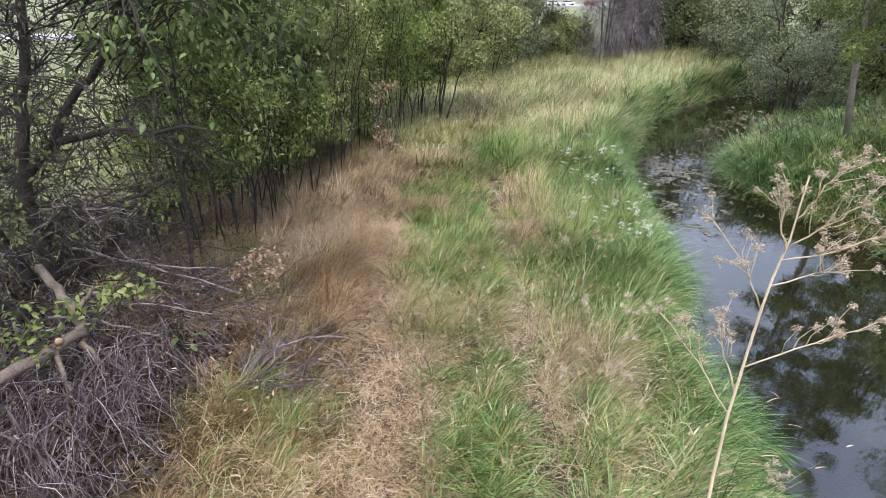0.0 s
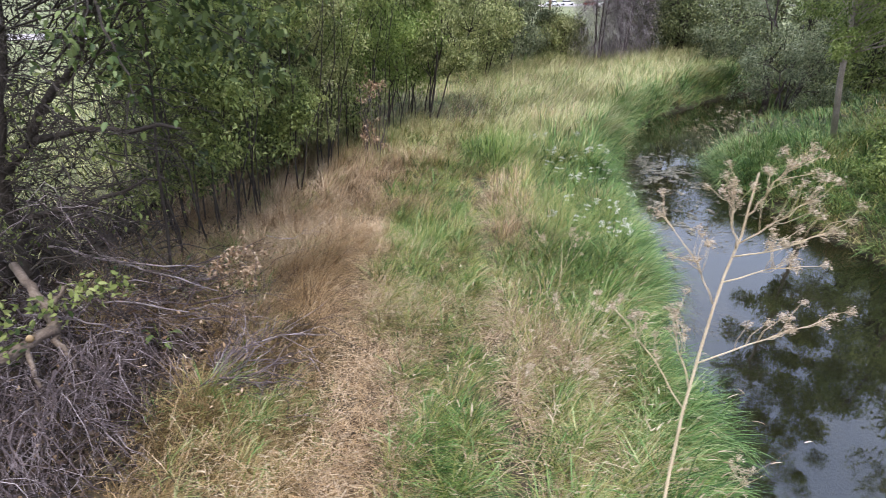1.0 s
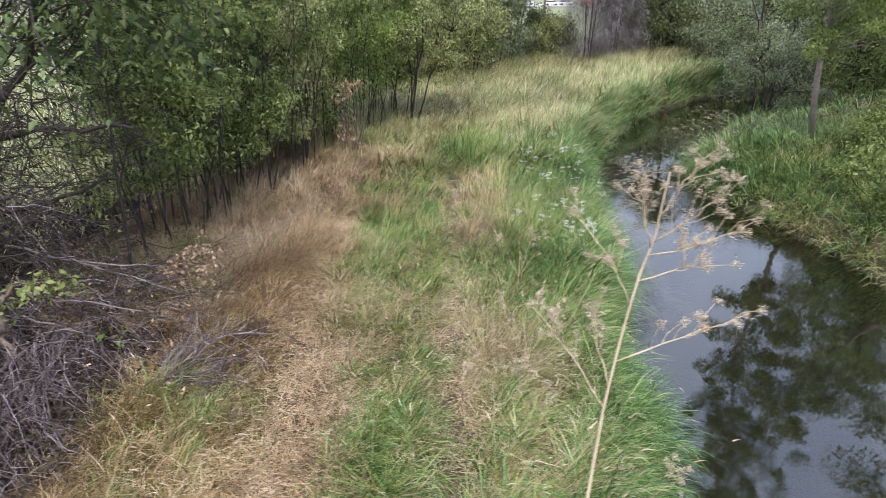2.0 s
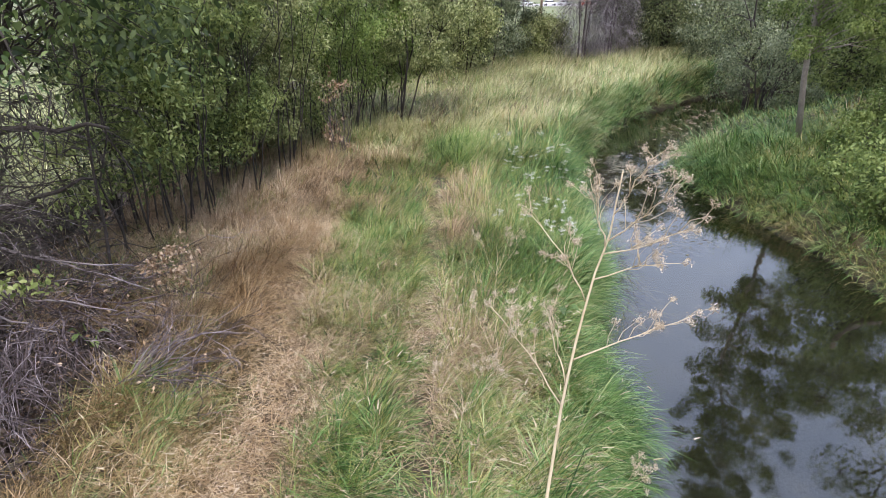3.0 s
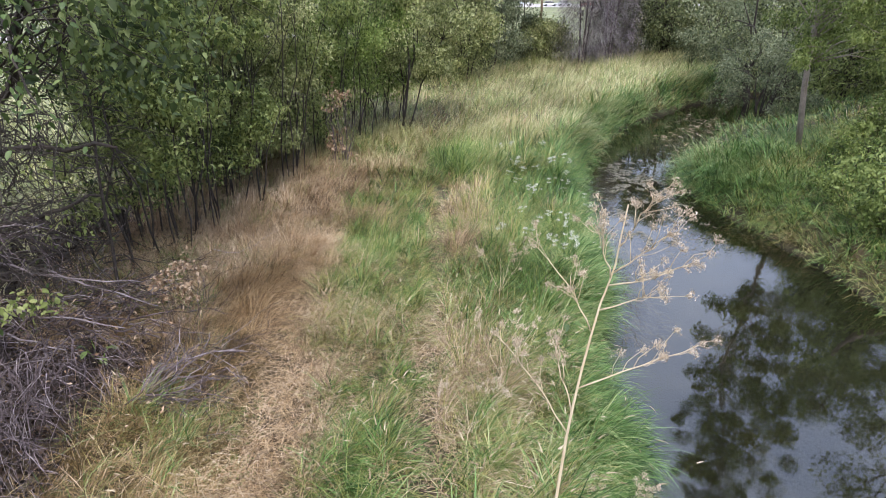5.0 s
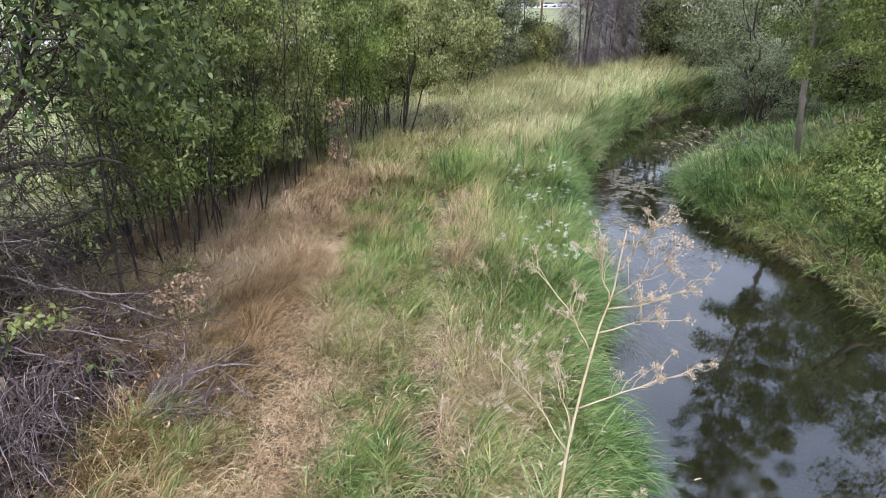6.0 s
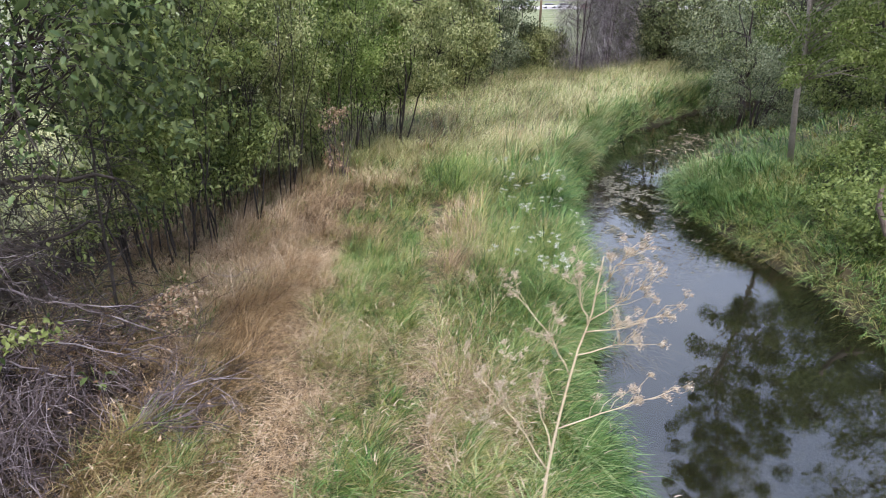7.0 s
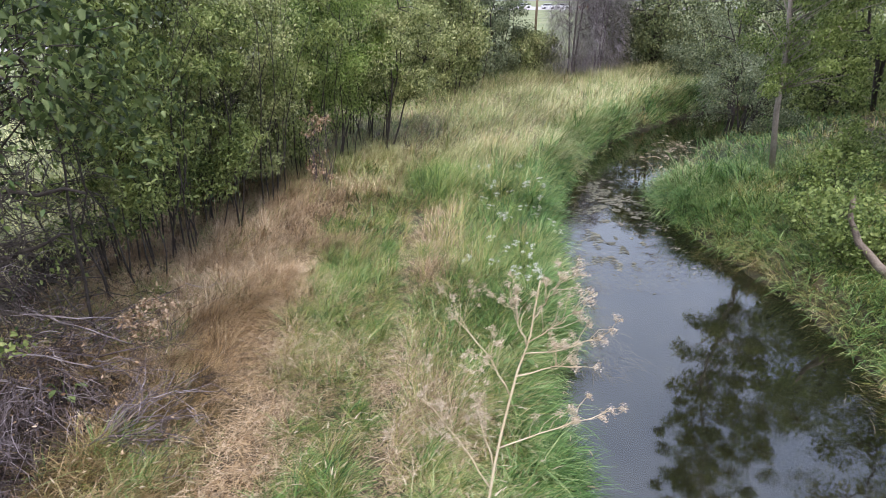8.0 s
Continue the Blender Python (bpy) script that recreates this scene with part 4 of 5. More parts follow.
def crooked(b, start, way, length, r, depth, sides=4, sag=0.0, rest=None):
    """A dead bough that keeps forking."""
    way = np.asarray(way, float)
    way = way / np.linalg.norm(way)
    m = 5 if depth else 4
    ts = np.linspace(0, 1, m)[:, None]
    pts = np.asarray(start) + way * length * ts + np.cumsum(rng.normal(0, length * 0.06, (m, 3)), 0) + np.array([0, 0, -sag * length]) * ts ** 2
    b.tube(pts, r * (1 - 0.65 * ts[:, 0]), sides)
    if depth:
        for _ in range(rng.integers(2, 5)):
            k = rng.integers(1, 5)
            crooked(rest or b, pts[k], way + rng.normal(0, 0.55, 3), length * rng.uniform(0.4, 0.7), r * 0.5, depth - 1, 3, sag)


old = tagged(new("old_tree"), "gnarled dark tree with crooked low boughs and large leaves", "tree")
old.location = (-5.0, 6.5, z_at(-5.0, 6.5) - 0.05)
O = np.array(old.location)
for pts, r0, r1 in [
    ([(-5.0, 6.5, 0.4), (-4.95, 6.4, 1.3), (-4.88, 6.35, 2.15), (-4.75, 6.5, 2.8), (-4.62, 6.65, 3.4), (-4.5, 6.8, 4.8)], 0.10, 0.04),
    ([(-4.9, 6.35, 2.0), (-4.4, 6.34, 2.42), (-4.1, 6.3, 2.55), (-3.3, 6.1, 2.62), (-2.5, 6.0, 2.67)], 0.065, 0.016),
    ([(-4.4, 6.34, 2.42), (-4.2, 6.35, 2.75), (-3.92, 6.37, 3.05), (-3.5, 6.2, 3.5), (-3.0, 5.8, 4.0), (-2.3, 5.0, 4.3)], 0.06, 0.02),
    ([(-5.3, 6.6, 0.4), (-5.5, 6.3, 1.5), (-5.6, 6.0, 2.6), (-5.3, 5.6, 3.9), (-4.6, 5.2, 4.6)], 0.08, 0.03),
    ([(-5.0, 6.4, 1.4), (-4.4, 6.4, 1.6), (-3.7, 6.4, 1.75), (-3.2, 6.6, 1.95)], 0.05, 0.015),
]:
    b = Build()
    p = polyline(pts, 12, 0.025) - O
    b.tube(p, np.linspace(r0, r1, 12), 8)
    b.done("bough", BARK, old, smooth=True)
b = Build()
for k in range(200):
    s = rng.random()
    st = np.array([-5.6 + 2.7 * s, 6.1 + rng.normal(0, 0.45), 0.6 + 4.2 * rng.random() * (1 - 0.35 * s)]) - O
    crooked(b, st, (rng.normal(0.5, 0.7), rng.normal(-0.1, 0.5), rng.normal(0.1, 0.5)), rng.uniform(0.4, 0.95), 0.010, 2, 3, 0.15)
for k in range(480):
    st = np.array([rng.uniform(-7.4, -4.5), rng.uniform(6.4, 8.3), 0.5 + 4.3 * rng.random()]) - O
    crooked(b, st, (rng.normal(0.3, 0.7), rng.normal(-0.1, 0.5), rng.normal(0.15, 0.5)), rng.uniform(0.5, 1.1), 0.012, 2, 3, 0.15)
tagged(b.done("bare_twig_tangle", BARK, old), kind="stuff")


b = Build()
for k in range(80):
    st = np.array([rng.uniform(-5.2, -3.3), rng.uniform(5.2, 6.4), 0.5 + 1.7 * rng.random() ** 1.3]) - O
    crooked(b, st, (rng.normal(0.4, 0.7), rng.normal(-0.3, 0.5), rng.normal(-0.1, 0.4)), rng.uniform(0.4, 1.0), 0.008, 2, 3, 0.25)
tagged(b.done("dead_twig_tangle", DEADWOOD, old), kind="stuff")


def leafy_sprays(name, parent, origin, centres, per, size, mat, reach=0.3, droop=0.6):
    b = Build()
    for c in centres:
        c = np.asarray(c) - origin
        pos = c + rng.normal(0, reach, (per, 3)) * [1, 1, 0.7]
        b.leaves(pos, size, droop, 0.55, True)
    return b.done(name, mat, parent)


# this crown's leaf colour is darkened, for shade below the upper leaves
leafy_sprays("crown", old, O, [(-5.2 + 3.2 * rng.random(), 5.6 + 1.2 * rng.random(), 3.5 + 1.6 * rng.random()) for _ in range(14)], 50, 0.08, LEAF_DARK_SHADE, 0.3)
# upper crown out of view, added to shade the boughs and brush below
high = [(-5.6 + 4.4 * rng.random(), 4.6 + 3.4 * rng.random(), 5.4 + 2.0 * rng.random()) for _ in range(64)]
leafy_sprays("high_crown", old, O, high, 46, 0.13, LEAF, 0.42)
for k in range(5):
    b = Build()
    b.tube(polyline([np.array([-4.5, 6.8, 4.7]) - O, np.array(high[k * 2]) * 0.5 + np.array([-4.5, 6.8, 4.9]) * 0.5 - O, np.array(high[k * 2]) - O], 7, 0.04), np.linspace(0.04, 0.012, 7), 6)
    b.done("bough", BARK, old, smooth=True)
leafy_sprays("low_foliage", old, O, [(-5.4 + 2.0 * rng.random(), 5.9 + 0.8 * rng.random(), 1.2 + 2.0 * rng.random()) for _ in range(12)], 40, 0.075, LEAF, 0.2)


def large_leaf():
    """A broad pointed leaf, folded along its rib."""
    s = np.linspace(0, 1, 6)
    half = 0.24 * np.sin(np.pi * s ** 0.75) ** 0.9
    z = -0.18 * s ** 2
    v, f = [], []
    for k in range(6):
        v += [(s[k], half[k], z[k] + half[k] * 0.35), (s[k], 0, z[k]), (s[k], -half[k], z[k] + half[k] * 0.35)]
    for k in range(5):
        i = 3 * k
        f += [(i, i + 1, i + 4), (i, i + 4, i + 3), (i + 1, i + 2, i + 5), (i + 1, i + 5, i + 4)]
    return mesh_of("leaf", v, f, LEAF_HANG, True)


LEAF_HANG = material("large_leaf", [(0.0, (0.045, 0.08, 0.022)), (0.5, (0.105, 0.165, 0.046)), (1.0, (0.25, 0.32, 0.11))], rough=0.45, per="object", through_light=0.25, grain=30)
leaf_mesh = large_leaf()
for pts in [[(-3.0, 5.8, 4.0), (-2.5, 4.8, 3.95), (-2.05, 3.95, 3.75)], [(-3.0, 5.8, 4.0), (-2.3, 4.7, 4.2), (-1.5, 4.1, 4.1)], [(-2.4, 4.7, 4.0), (-2.1, 4.3, 3.6), (-1.9, 4.12, 3.2)], [(-3.4, 6.1, 3.6), (-2.9, 5.2, 3.7), (-2.6, 4.6, 3.6)], [(-3.2, 6.0, 3.9), (-2.2, 5.4, 4.4), (-1.2, 5.0, 4.45)]]:
    b = Build()
    p = polyline(pts, 8, 0.02) - O
    b.tube(p, np.linspace(0.014, 0.003, 8), 5)
    twig = b.done("twig", BARK, old, smooth=True)
    for k in range(46):
        s = 7 * rng.uniform(0.3, 1.0)
        i = min(int(s), 6)
        at_ = p[i] + (p[i + 1] - p[i]) * (s - i) + rng.normal(0, 0.11, 3)
        lf = new("leaf", leaf_mesh)
        lf.parent = twig
        lf.matrix_local = Matrix.Translation(at_) @ Euler((rng.normal(0, 0.5), rng.uniform(0.0, 1.2), rng.uniform(0, 6.28))).to_matrix().to_4x4() @ Matrix.Diagonal((*[rng.uniform(0.05, 0.09)] * 3, 1))


leafy_sprays("low_spray", old, O, [(-3.72, 4.4, 1.16), (-3.87, 4.4, 1.34), (-3.5, 4.55, 1.2), (-3.6, 4.2, 1.1), (-3.46, 4.7, 1.28), (-3.25, 4.8, 1.35), (-3.1, 4.9, 1.39), (-2.98, 4.9, 1.33), (-3.9, 4.2, 1.15)], 34, 0.078, LEAF, 0.1, 0.3)["kind"] = "stuff"
# overhanging leaves, coloured dark as if shaded by the crown above
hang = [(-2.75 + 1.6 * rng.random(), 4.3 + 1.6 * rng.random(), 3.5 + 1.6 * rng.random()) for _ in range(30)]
leafy_sprays("overhanging_foliage", old, O, hang, 46, 0.095, LEAF_SHADED, 0.2, 0.7)
b = Build()
for c in hang:
    c = np.array(c) - O
    b.tube(polyline([np.array([-3.4, 6.1, 3.7]) - O + rng.normal(0, 0.3, 3), (c + np.array([-3.0, 5.8, 4.0]) - O) / 2 + [0, 0, 0.15], c], 5, 0.03), np.linspace(0.012, 0.003, 5), 4)
tagged(b.done("thin_twig_tangle", BARK, old), kind="stuff")

# fallen log with a broken end
log = tagged(new("fallen_log"), "weathered fallen bough with a pale broken end in the brush", "log")
log.location = (-3.6, 4.3, 0.42)
O = np.array(log.location)
for name, pts, r0, r1 in [
    ("bough", [(-4.1, 3.3, 0.95), (-3.71, 3.9, 1.04), (-3.59, 4.15, 1.03), (-3.46, 4.4, 1.07), (-3.37, 4.55, 1.07)], 0.062, 0.05),
    ("side_bough", [(-3.38, 4.53, 1.06), (-3.44, 4.62, 1.14), (-3.57, 4.75, 1.25), (-3.82, 4.95, 1.37), (-4.2, 5.3, 1.4)], 0.052, 0.042),
    ("stub", [(-3.4, 4.52, 1.06), (-3.3, 4.48, 0.97), (-3.2, 4.4, 0.84), (-3.12, 4.3, 0.66)], 0.034, 0.012),
    ("stub", [(-3.5, 4.32, 1.06), (-3.36, 4.15, 0.95), (-3.26, 3.95, 0.78), (-3.2, 3.8, 0.6)], 0.026, 0.01),
    ("stub", [(-3.52, 4.7, 1.2), (-3.42, 4.8, 1.3), (-3.36, 4.9, 1.42)], 0.03, 0.012),
]:
    b = Build()
    b.tube(polyline(pts, 11, 0.014) - O, np.linspace(r0, r1, 11), 9)
    b.done(name, LOGWOOD, log, smooth=True)
b = Build()
b.tube(np.array([(-3.47, 4.34, 1.11), (-3.455, 4.32, 1.135), (-3.445, 4.3, 1.16)]) - O, [0.038, 0.03, 0.012], 7)
b.done("broken_end", BROKEN, log)

pile = tagged(new("brush_pile"), "tangled heap of grey dead twigs and boughs", "brush pile")
pile.location = (-3.3, 4.2, 0.42)
O = np.array(pile.location)
rest = Build()
for k in range(170):
    b = Build()
    s = np.array([rng.uniform(-4.6, -2.85), rng.uniform(3.1, 5.3), rng.uniform(0.6, 1.0)])
    crooked(b, s - O, (rng.normal(0.45, 0.4), rng.normal(-0.8, 0.4), rng.normal(-0.1, 0.25)), rng.uniform(0.5, 1.05), rng.uniform(0.005, 0.010), 2, 5, 0.35, rest)
    b.done("bough", DEADWOOD, pile)
b = rest
for k in range(480):
    s = np.array([rng.uniform(-4.6, -2.45), rng.uniform(2.7, 5.4), 0])
    s[2] = 0.45 + 0.6 * smooth_step(-s[0], 2.1, 2.9) * rng.random() ** 0.6
    crooked(b, s - O, (rng.normal(0.3, 0.6), rng.normal(-0.5, 0.6), rng.normal(0.0, 0.3)), rng.uniform(0.3, 0.7), rng.uniform(0.003, 0.0055), 1, 3, 0.35)
tagged(b.done("twig_tangle", DEADWOOD, pile), kind="stuff")
b = Build()
n = 260
b.leaves(np.stack([rng.uniform(-4.8, -2.7, n), rng.uniform(2.8, 5.5, n), rng.uniform(0.5, 0.85, n)], 1) - O, 0.05, 0.2, 0.5)
tagged(b.done("withered_foliage", BROWN_LEAF, pile), kind="stuff")
# litter on the ground, with the shade between twigs put into its colour
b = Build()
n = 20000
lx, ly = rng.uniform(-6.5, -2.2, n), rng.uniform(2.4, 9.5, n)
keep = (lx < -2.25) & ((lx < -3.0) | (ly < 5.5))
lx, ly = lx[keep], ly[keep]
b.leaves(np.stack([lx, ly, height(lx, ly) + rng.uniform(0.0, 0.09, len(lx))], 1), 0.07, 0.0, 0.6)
tagged(b.done("leaf_litter", LITTER_SHADED), "brown leaf litter under hedge and brush, coloured darker for shade", "leaf litter", kind="stuff")

for bx, by, turn, spread_, size, stems in [(-1.9, 4.35, 0.3, 0.45, 1.25, 18), (-1.95, 4.5, 1.25, 0.35, 1.0, 14), (-2.7, 5.6, 0.0, 0.6, 1.3, 8), (-3.1, 6.3, 0.1, 0.6, 1.5, 8), (-3.5, 5.7, -0.2, 0.6, 1.5, 8), (-3.9, 6.2, 0.0, 0.6, 1.6, 8)]:
    br = tagged(new("fallen_branch"), "grey bare fallen branch lying in dry grass", "branch")
    br.location = (bx, by, z_at(bx, by) + 0.14)
    rest = Build()
    for k in range(stems):
        b = Build()
        ang = turn + rng.normal(0, spread_)
        crooked(b, rng.normal(0, 0.03, 3), (np.cos(ang), np.sin(ang), rng.uniform(0.08, 0.5)), size * rng.uniform(0.45, 0.85), rng.uniform(0.006, 0.012), 2, 5, 0.12, rest)
        b.done("stem", DEADWOOD, br, smooth=True)
    tagged(rest.done("twig_tangle", DEADWOOD, br), kind="stuff")
    b = Build()
    n = 24
    b.leaves(np.stack([rng.normal(0.25, 0.35, n), rng.normal(0.1, 0.3, n), rng.uniform(0.05, 0.4, n)], 1), 0.05, 0.3, 0.5)
    tagged(b.done("withered_foliage", BROWN_LEAF, br), kind="stuff")

# long bare boughs that stick out of the brush over the grass
for pts in [[(-3.94, 5.6, 0.95), (-3.4, 5.5, 0.83), (-2.46, 5.3, 0.87)], [(-3.9, 6.3, 1.05), (-3.28, 6.0, 0.97), (-2.33, 5.8, 0.84)], [(-4.3, 6.0, 1.3), (-3.4, 5.9, 1.1), (-2.6, 6.1, 1.0)], [(-4.2, 5.2, 0.85), (-3.5, 5.0, 0.95), (-2.9, 4.9, 0.8)]]:
    bough = tagged(new("dead_bough"), "long bare grey bough lying across the brush", "branch")
    bough.location = pts[0]
    rest = Build()
    b = Build()
    p = polyline(pts, 9, 0.02) - np.array(pts[0])
    b.tube(p, np.linspace(0.016, 0.006, 9), 6)
    b.done("stem", DEADGREY, bough, smooth=True)
    for k in range(7):
        i = rng.integers(2, 8)
        crooked(rest, p[i], (rng.normal(0.8, 0.4), rng.normal(0, 0.6), rng.normal(0.1, 0.35)), rng.uniform(0.25, 0.6), 0.005, 1, 4, 0.15)
    tagged(rest.done("twig_tangle", DEADWOOD, bough), kind="stuff")

# a thin young tree in front of the old one
young = tagged(new("young_tree"), "thin upright young tree with grey stem and green leaves", "tree")
young.location = (-3.2, 6.5, z_at(-3.2, 6.5) - 0.03)
O = np.array(young.location)
b = Build()
line = polyline([O, (-3.14, 6.5, 1.5), (-3.06, 6.5, 2.4), (-2.95, 6.5, 3.3), (-2.85, 6.5, 4.3)], 11, 0.012) - O
b.tube(line, np.linspace(0.022, 0.008, 11), 7)
b.done("trunk", BARK, young, smooth=True)
for k in range(16):
    i = rng.integers(4, 11)
    b = Build()
    e = line[i] + [rng.normal(0.1, 0.3), rng.normal(0, 0.25), rng.uniform(0.0, 0.3)]
    b.tube([line[i], (line[i] + e) / 2 + [0, 0, 0.05], e], [0.007, 0.005, 0.002], 4)
    limb = b.done("branch", BARK, young)
    b = Build()
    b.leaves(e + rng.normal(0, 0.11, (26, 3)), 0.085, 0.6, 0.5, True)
    tagged(b.done("foliage", LEAF_SHADED, limb), kind="stuff")

burdock = tagged(new("broad_leaved_plant"), "small plant with broad dark green leaves by the brush", "plant")
burdock.location = (-2.75, 5.15, z_at(-2.75, 5.15))
for k in range(6):
    ang, h = k * 1.05 + 0.3, rng.uniform(0.15, 0.3)
    b = Build()
    b.tube([(0, 0, 0), (0.06 * np.cos(ang), 0.06 * np.sin(ang), h * 0.6), (0.12 * np.cos(ang), 0.12 * np.sin(ang), h)], [0.006, 0.005, 0.003], 5)
    b.done("stem", GREEN, burdock)
    lf = new("leaf", leaf_mesh)
    lf.parent = burdock
    lf.matrix_local = Matrix.Translation((0.12 * np.cos(ang), 0.12 * np.sin(ang), h)) @ Euler((0, 0.3, ang)).to_matrix().to_4x4() @ Matrix.Diagonal((0.11, 0.15, 0.11, 1))

tagged(copy_thing(burdock, pose(2.4, 5.55, z_at(2.4, 5.55) + 0.1, 0, 0, 70)), "plant with broad pale green leaves in the bank grass")

# withered brown shrub at the foot of the hedge
bush("withered_shrub", "withered shrub with brown curled leaves under the hedge", "shrub", -1.25, 12.5, 1.7, 0.5, BROWN_LEAF, 480, 0.075, stems=14, low=0.2, clumps=16, bark=DEADWOOD, stem_r=0.012, clump_r=0.2)
bush("withered_shrub", "small withered plant with pinkish dry leaves", "shrub", -2.15, 6.0, 0.85, 0.5, BROWN_LEAF, 460, 0.06, stems=10, low=0.3, clumps=12, bark=DEADWOOD, stem_r=0.007, clump_r=0.15)


# ---- the tall dry umbel stalk ----
def umbel(heads, tip, way, size):
    """Fine rays that end in seed heads."""
    s, rays = Build(), Build()
    way = np.asarray(way, float) / np.linalg.norm(way)
    for k in range(rng.integers(5, 8)):
        w = way + rng.normal(0, 0.45, 3)
        w /= np.linalg.norm(w)
        e = np.asarray(tip) + w * size * rng.uniform(0.5, 1.0)
        rays.tube([tip, e], [0.0014, 0.001], 3)
        s.leaves(e + rng.normal(0, 0.009, (11, 3)), 0.012, 0.1, 0.6)
    heads.append((s, rays))


def dry_stalk(name, label, stem, branches, r):
    root = tagged(new(name), label, "dry plant")
    root.location = (stem[0][0], stem[0][1], z_at(stem[0][0], stem[0][1]) - 0.03)
    O = np.array(root.location)
    b = Build()
    p = polyline(stem, 14, 0.006) - O
    b.tube(p, np.linspace(r, r * 0.35, 14), 8)
    b.done("stem", STALK, root, smooth=True)
    for line in branches:
        b, heads, sides = Build(), [], []
        q = polyline(line, 8, 0.007) - O
        b.tube(q, np.linspace(r * 0.42, r * 0.17, 8), 6)
        way = q[-1] - q[-3]
        for k in range(10 if r > 0.01 else 4):
            i = rng.integers(2, 7)
            st = q[i] + (q[i + 1] - q[i]) * rng.random()
            w = way / np.linalg.norm(way) + rng.normal(0, 0.4, 3) + [0, 0, 0.45]
            e = st + w / np.linalg.norm(w) * rng.uniform(0.08, 0.2)
            m = (st + e) / 2 + rng.normal(0, 0.012, 3)
            side = Build()
            side.tube([st, m, e], [r * 0.2, r * 0.16, r * 0.1], 4)
            sides.append(side)
            umbel(heads, e, e - m, 0.055)
        umbel(heads, q[-1], way, 0.055)
        limb = b.done("branch", STALK, root)
        for side in sides:
            side.done("twig", STALK, limb)
        for s, rays in heads:
            tagged(rays.done("umbel_ray", STALK, limb), kind="stuff")
            tagged(s.done("seed_head", SEEDHEAD, limb), kind="stuff")
    return root


dry_stalk("dry_umbel_stalk", "tall pale dead umbel stalk with forked branches and seed heads", [(1.68, 2.6, 0.42), (1.79, 2.79, 0.9), (1.82, 2.89, 1.3), (1.89, 2.96, 1.83), (2.0, 3.08, 2.34), (2.08, 3.13, 2.6), (2.13, 3.18, 3.0)], [
    [(1.84, 2.92, 1.5), (1.59, 3.03, 1.87), (1.37, 3.09, 2.15)],
    [(1.96, 3.06, 2.2), (1.82, 3.09, 2.48), (1.6, 3.13, 2.74)],
    [(1.9, 2.96, 1.83), (2.22, 2.93, 2.0), (2.58, 2.89, 2.2)],
    [(2.06, 3.12, 2.55), (1.99, 3.12, 2.75), (1.97, 3.1, 2.9)],
    [(2.08, 3.13, 2.58), (2.2, 3.05, 2.74), (2.32, 2.97, 2.9)],
    [(2.05, 3.11, 2.5), (2.25, 3.0, 2.6), (2.45, 2.95, 2.72)],
    [(2.0, 3.08, 2.34), (2.15, 3.05, 2.42), (2.33, 3.0, 2.48)],
    [(1.86, 2.94, 1.65), (1.8, 3.05, 1.9), (1.74, 3.1, 2.1)],
    [(2.1, 3.15, 2.75), (2.16, 3.12, 2.9), (2.24, 3.1, 3.05)],
], 0.0128)
for sx, sy, st_ in [(1.55, 4.5, 0.75), (1.7, 6.2, 0.75), (1.2, 3.8, 0.55), (2.45, 3.3, 0.4)]:
    z0 = z_at(sx, sy)
    dry_stalk("dry_umbel_stalk", "short dry umbel plant standing in the grass", [(sx, sy, z0), (sx + 0.04, sy + 0.05, z0 + st_ * 0.5), (sx + 0.02, sy + 0.08, z0 + st_)], [[(sx + 0.03, sy + 0.04, z0 + st_ * 0.4), (sx + 0.03 + u, sy + 0.1, z0 + st_ * 0.8), (sx + 0.03 + 1.5 * u, sy + 0.14, z0 + st_ * 1.05)] for u in (-0.14, 0.1, 0.2)], 0.005)


# ---- white flowers on the bank ----
def flower_plant():
    root = tagged(new("white_flower"), "white umbel flower standing in bank grass", "flower", "white flowers on the bank")
    b = Build()
    b.tube([(0, 0, 0), (0.01, 0.02, 0.3), (0.03, 0.01, 0.62)], [0.004, 0.003, 0.002], 4)
    tops = [(0.03, 0.01, 0.62)]
    for k in range(3):
        ang = rng.uniform(0, 6.28)
        e = (0.02 + 0.1 * np.cos(ang), 0.1 * np.sin(ang), rng.uniform(0.5, 0.66))
        b.tube([(0.012, 0.018, 0.36), e], [0.002, 0.0015], 3)
        tops.append(e)
    b.done("stem", GREEN, root)
    for e in tops:
        h = Build()
        r, ang = 0.036 * rng.random(26) ** 0.5, rng.uniform(0, 6.28, 26)
        h.leaves(np.stack([e[0] + r * np.cos(ang), e[1] + r * np.sin(ang), e[2] + 0.01 * rng.random(26)], 1), 0.018, -0.2, 0.8)
        h.done("flower_head", WHITE, root)
    return root


first = flower_plant()
first.location = (2.6, 9.4, z_at(2.6, 9.4))
for k in range(36):
    fx, fy = rng.normal(2.75, 0.45), rng.uniform(7.2, 12.6)
    fx += 0.08 * (fy - 9)
    copy_thing(first, pose(fx, fy, z_at(fx, fy) - rng.uniform(0.0, 0.15), rng.normal(0, 12), rng.normal(0, 12), rng.uniform(0, 360)))


# ---- weeds in the water ----
b = Build()
n = 9000
t_ = rng.random(n)
cx = 5.0 + 1.1 * t_ + rng.normal(0, 0.55, n)
cy = 9.5 + 6.0 * t_ + rng.normal(0, 0.4, n)
ok = (vnoise(cx * 1.6, cy * 0.9, 31) * 0.35 + vnoise(cx * 6, cy * 4, 35) * 0.65) > 0.615
p = np.stack([cx, cy, np.full(n, 0.006) + rng.random(n) * 0.004], 1)[ok]
m = len(p)
ang = rng.normal(0.35, 0.6, m)
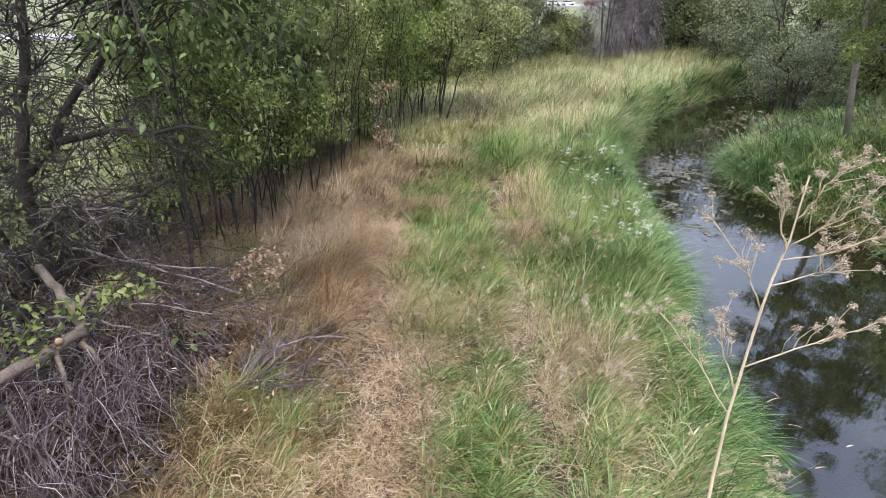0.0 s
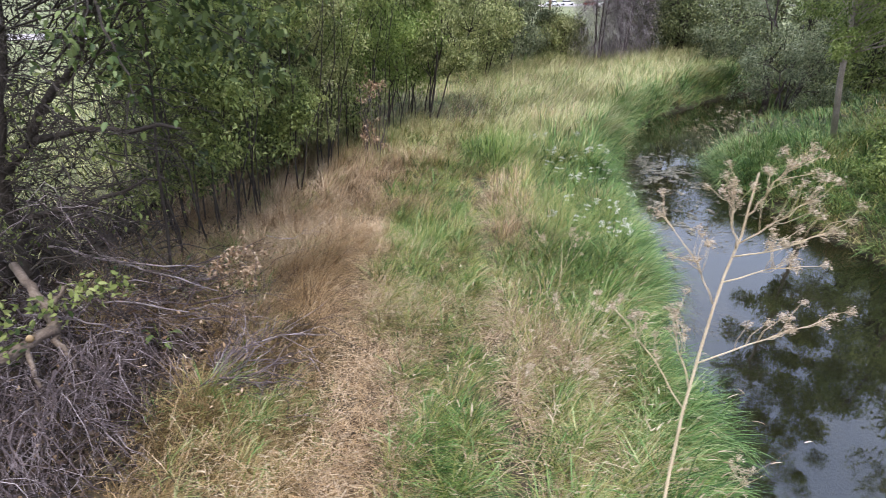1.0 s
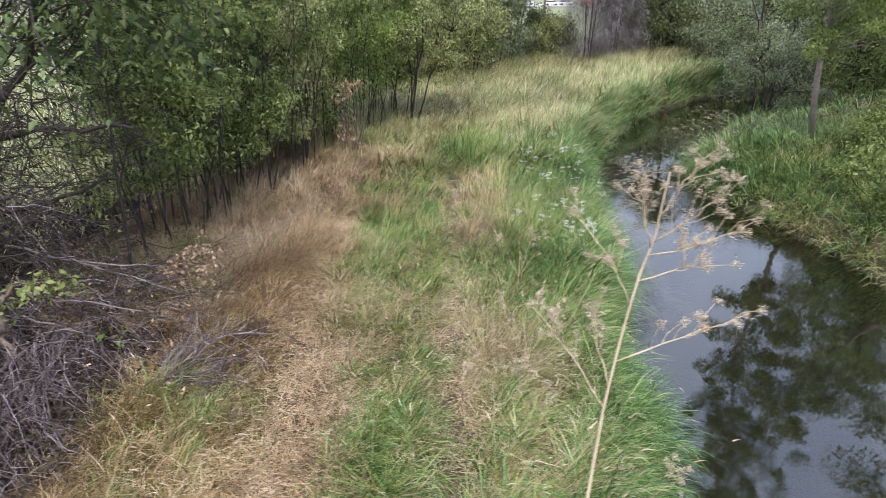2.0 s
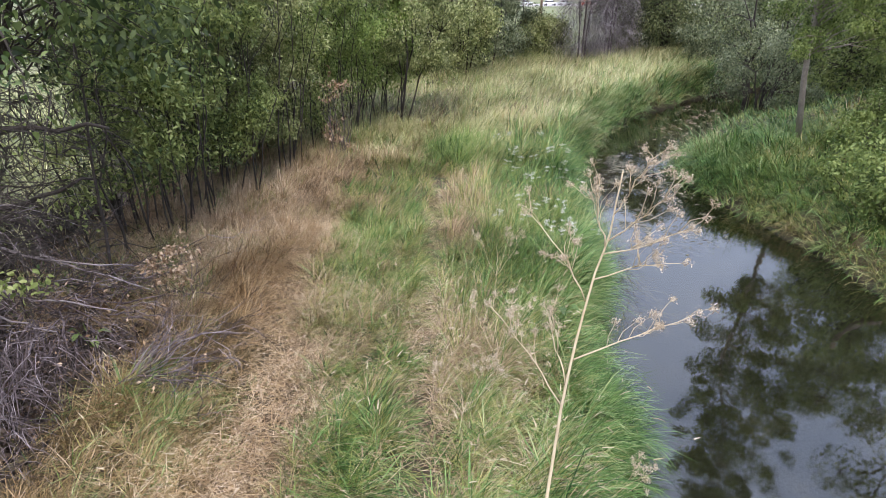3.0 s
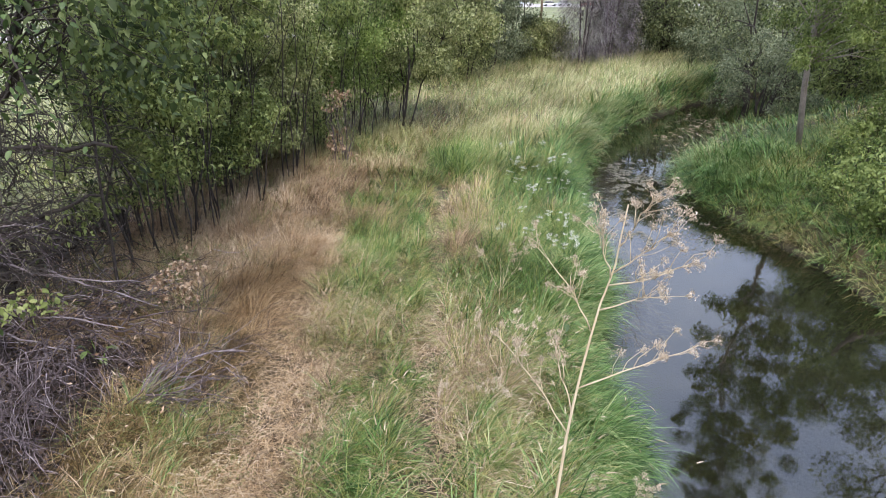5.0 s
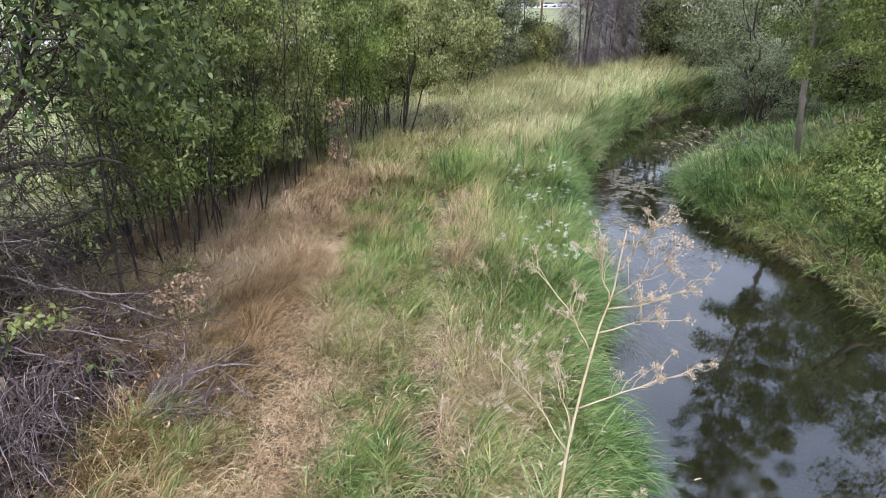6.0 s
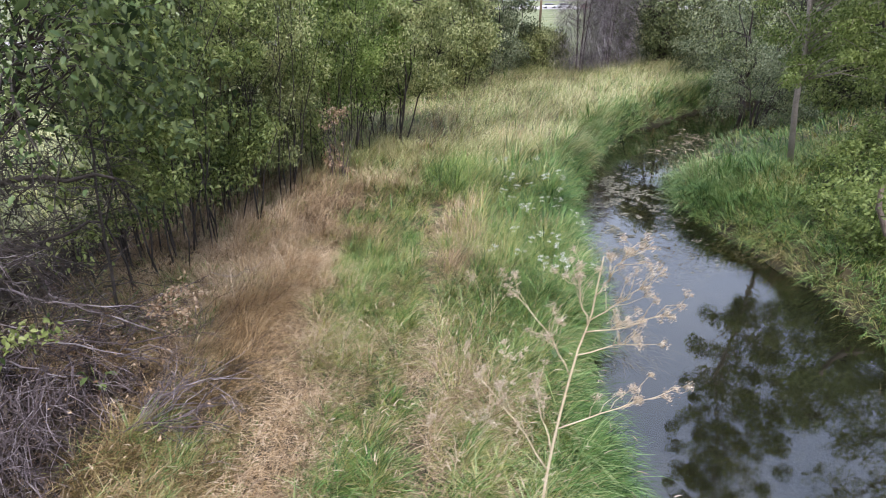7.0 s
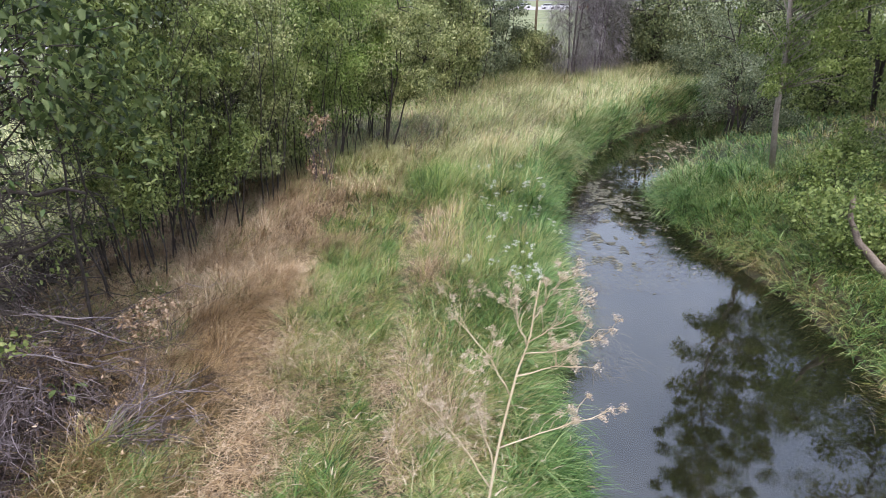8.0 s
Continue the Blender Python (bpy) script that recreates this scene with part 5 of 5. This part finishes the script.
ax = np.stack([np.cos(ang), np.sin(ang), np.zeros(m)], 1) * rng.uniform(0.02, 0.06, (m, 1))
bx_ = np.stack([-ax[:, 1], ax[:, 0], ax[:, 2]], 1) * 0.3
v = np.stack([p - ax, p + bx_, p + ax, p - bx_], 1).reshape(-1, 3)
k = np.arange(m)[:, None] * 4
b.add(v, np.concatenate([k + [0, 2, 1], k + [0, 3, 2]]))
tagged(b.done("floating_weed", PAD), "pale weed leaves floating on the stream", "water plant", kind="stuff")
b = Build()
n = 26000
cx, cy = rng.uniform(3.2, 7.2, n), rng.uniform(3.5, 17, n)
d, fb = from_stream(cx, cy)
ok = (d < -0.3) & (vnoise(cx * 1.1, cy * 0.7, 33) > 0.52)
cx, cy = cx[ok], cy[ok]
m = len(cx)
b.blades(np.stack([cx, cy, height(cx, cy)], 1), rng.uniform(0.4, 0.8, m), rng.uniform(0.006, 0.014, m), rng.normal(-1.5, 0.4, m), rng.uniform(0.2, 0.6, m), rng.uniform(1.5, 1.9, m), 3)
tagged(b.done("water_weed", WEED), "brown trailing weed under the water", "water plant", kind="stuff")


# ---- sapling on the opposite bank ----
sap = tagged(new("leaning_sapling"), "leaning sapling trunk with light leaves on the opposite bank", "tree")
sap.location = (8.5, 7.7, z_at(8.5, 7.7) - 0.03)
O = np.array(sap.location)
b = Build()
b.tube(polyline([(8.5, 7.7, sap.location[2]), (8.3, 7.95, 0.85), (8.12, 8.2, 1.1), (8.0, 8.4, 1.45), (8.05, 8.5, 1.8)], 9, 0.01) - O, np.linspace(0.085, 0.03, 9), 8)
b.done("trunk", LOGWOOD, sap, smooth=True)
leafy_sprays("crown", sap, O, [(7.95 + rng.normal(0, 0.3), 8.5 + rng.normal(0, 0.3), rng.uniform(1.3, 2.0)) for _ in range(9)], 45, 0.08, LEAF_TREE, 0.16, 0.3)


# ---- far field: track, post, parked cars ----
def strip(name, points, wide, mat, label, category):
    p = np.asarray(points, float)
    v, f = [], []
    for k in range(len(p)):
        a1, b1 = p[max(k - 1, 0)], p[min(k + 1, len(p) - 1)]
        nrm = np.array([-(b1 - a1)[1], (b1 - a1)[0]]) / np.linalg.norm(b1 - a1)
        for s in (-0.5, 0.5):
            q = p[k] + nrm * wide * s
            v.append((q[0], q[1], z_at(q[0], q[1]) + 0.03))
    for k in range(len(p) - 1):
        f += [(2 * k, 2 * k + 1, 2 * k + 3), (2 * k, 2 * k + 3, 2 * k + 2)]
    return tagged(new(name, mesh_of(name, v, f, mat)), label, category, kind="structure")


strip("road", [(-60, 42), (-45, 43), (-30, 44), (-15, 46), (0, 50)], 7, GRAVEL, "pale gravel track across the field", "road")
strip("parking_ground", [(-60, 205), (-20, 210), (20, 212), (60, 215), (120, 218)], 60, GRAVEL, "pale gravel yard with parked cars", "ground")

post = tagged(new("field_post"), "brown wooden post standing in the field", "post")
post.location = (10.5, 59, z_at(10.5, 59))
b = Build()
b.tube([(0, 0, -0.2), (0, 0, 3.0), (0.02, 0, 6.5)], [0.12, 0.115, 0.1], 10)
b.done("shaft", POST, post, smooth=True)
b = Build()
b.tube([(-0.9, 0, 6.0), (0.9, 0, 6.0)], [0.06, 0.06], 5)
b.done("crossbar", POST, post)


def box(b, lo, hi, taper=1.0):
    (x0, y0, z0), (x1, y1, z1) = lo, hi
    cx, cy = (x0 + x1) / 2, (y0 + y1) / 2
    v = [(x0, y0, z0), (x1, y0, z0), (x1, y1, z0), (x0, y1, z0)] + [(cx + (x - cx) * taper, cy + (y - cy) * (0.5 + taper / 2), z1) for x, y in ((x0, y0), (x1, y0), (x1, y1), (x0, y1))]
    q = [(0, 3, 2, 1), (4, 5, 6, 7), (0, 1, 5, 4), (1, 2, 6, 5), (2, 3, 7, 6), (3, 0, 4, 7)]
    b.add(v, [t for s in q for t in ((s[0], s[1], s[2]), (s[0], s[2], s[3]))])


def parked_car(x, y, turn, paint, label):
    car = tagged(new("parked_car"), label, "car", "parked cars in the distance")
    b = Build()
    box(b, (-2.2, -0.9, 0.35), (2.2, 0.9, 0.7), 1.0)
    box(b, (-2.2, -0.9, 0.7), (2.2, 0.9, 1.0), 0.95)
    box(b, (-1.4, -0.78, 1.46), (0.8, 0.78, 1.56), 0.85)
    b.done("body", paint, car)
    b = Build()
    box(b, (-1.7, -0.82, 1.0), (1.2, 0.82, 1.46), 0.75)
    b.done("glazing", CAR_GLASS, car)
    for wx_ in (-1.4, 1.4):
        for wy_ in (-0.85, 0.85):
            b = Build()
            b.tube([(wx_, wy_ - 0.1, 0.34), (wx_, wy_ + 0.1, 0.34)], [0.34, 0.34], 12)
            b.done("wheel", RUBBER, car)
    car.matrix_world = pose(x, y, z_at(x, y) + 0.03, 0, 0, turn)
    return car


for cx_, cy_, turn, paint, lab in [(35, 196, 8, PAINT_WHITE, "white parked car on the gravel yard"), (41, 203, 4, PAINT_WHITE, "white parked car on the gravel yard"), (46, 192, 20, PAINT_RED, "red parked car on the gravel yard"), (29, 208, 0, PAINT_WHITE, "white parked car on the gravel yard"), (52, 206, 0, PAINT_WHITE, "white parked car on the gravel yard")]:
    parked_car(cx_, cy_, turn, paint, lab)
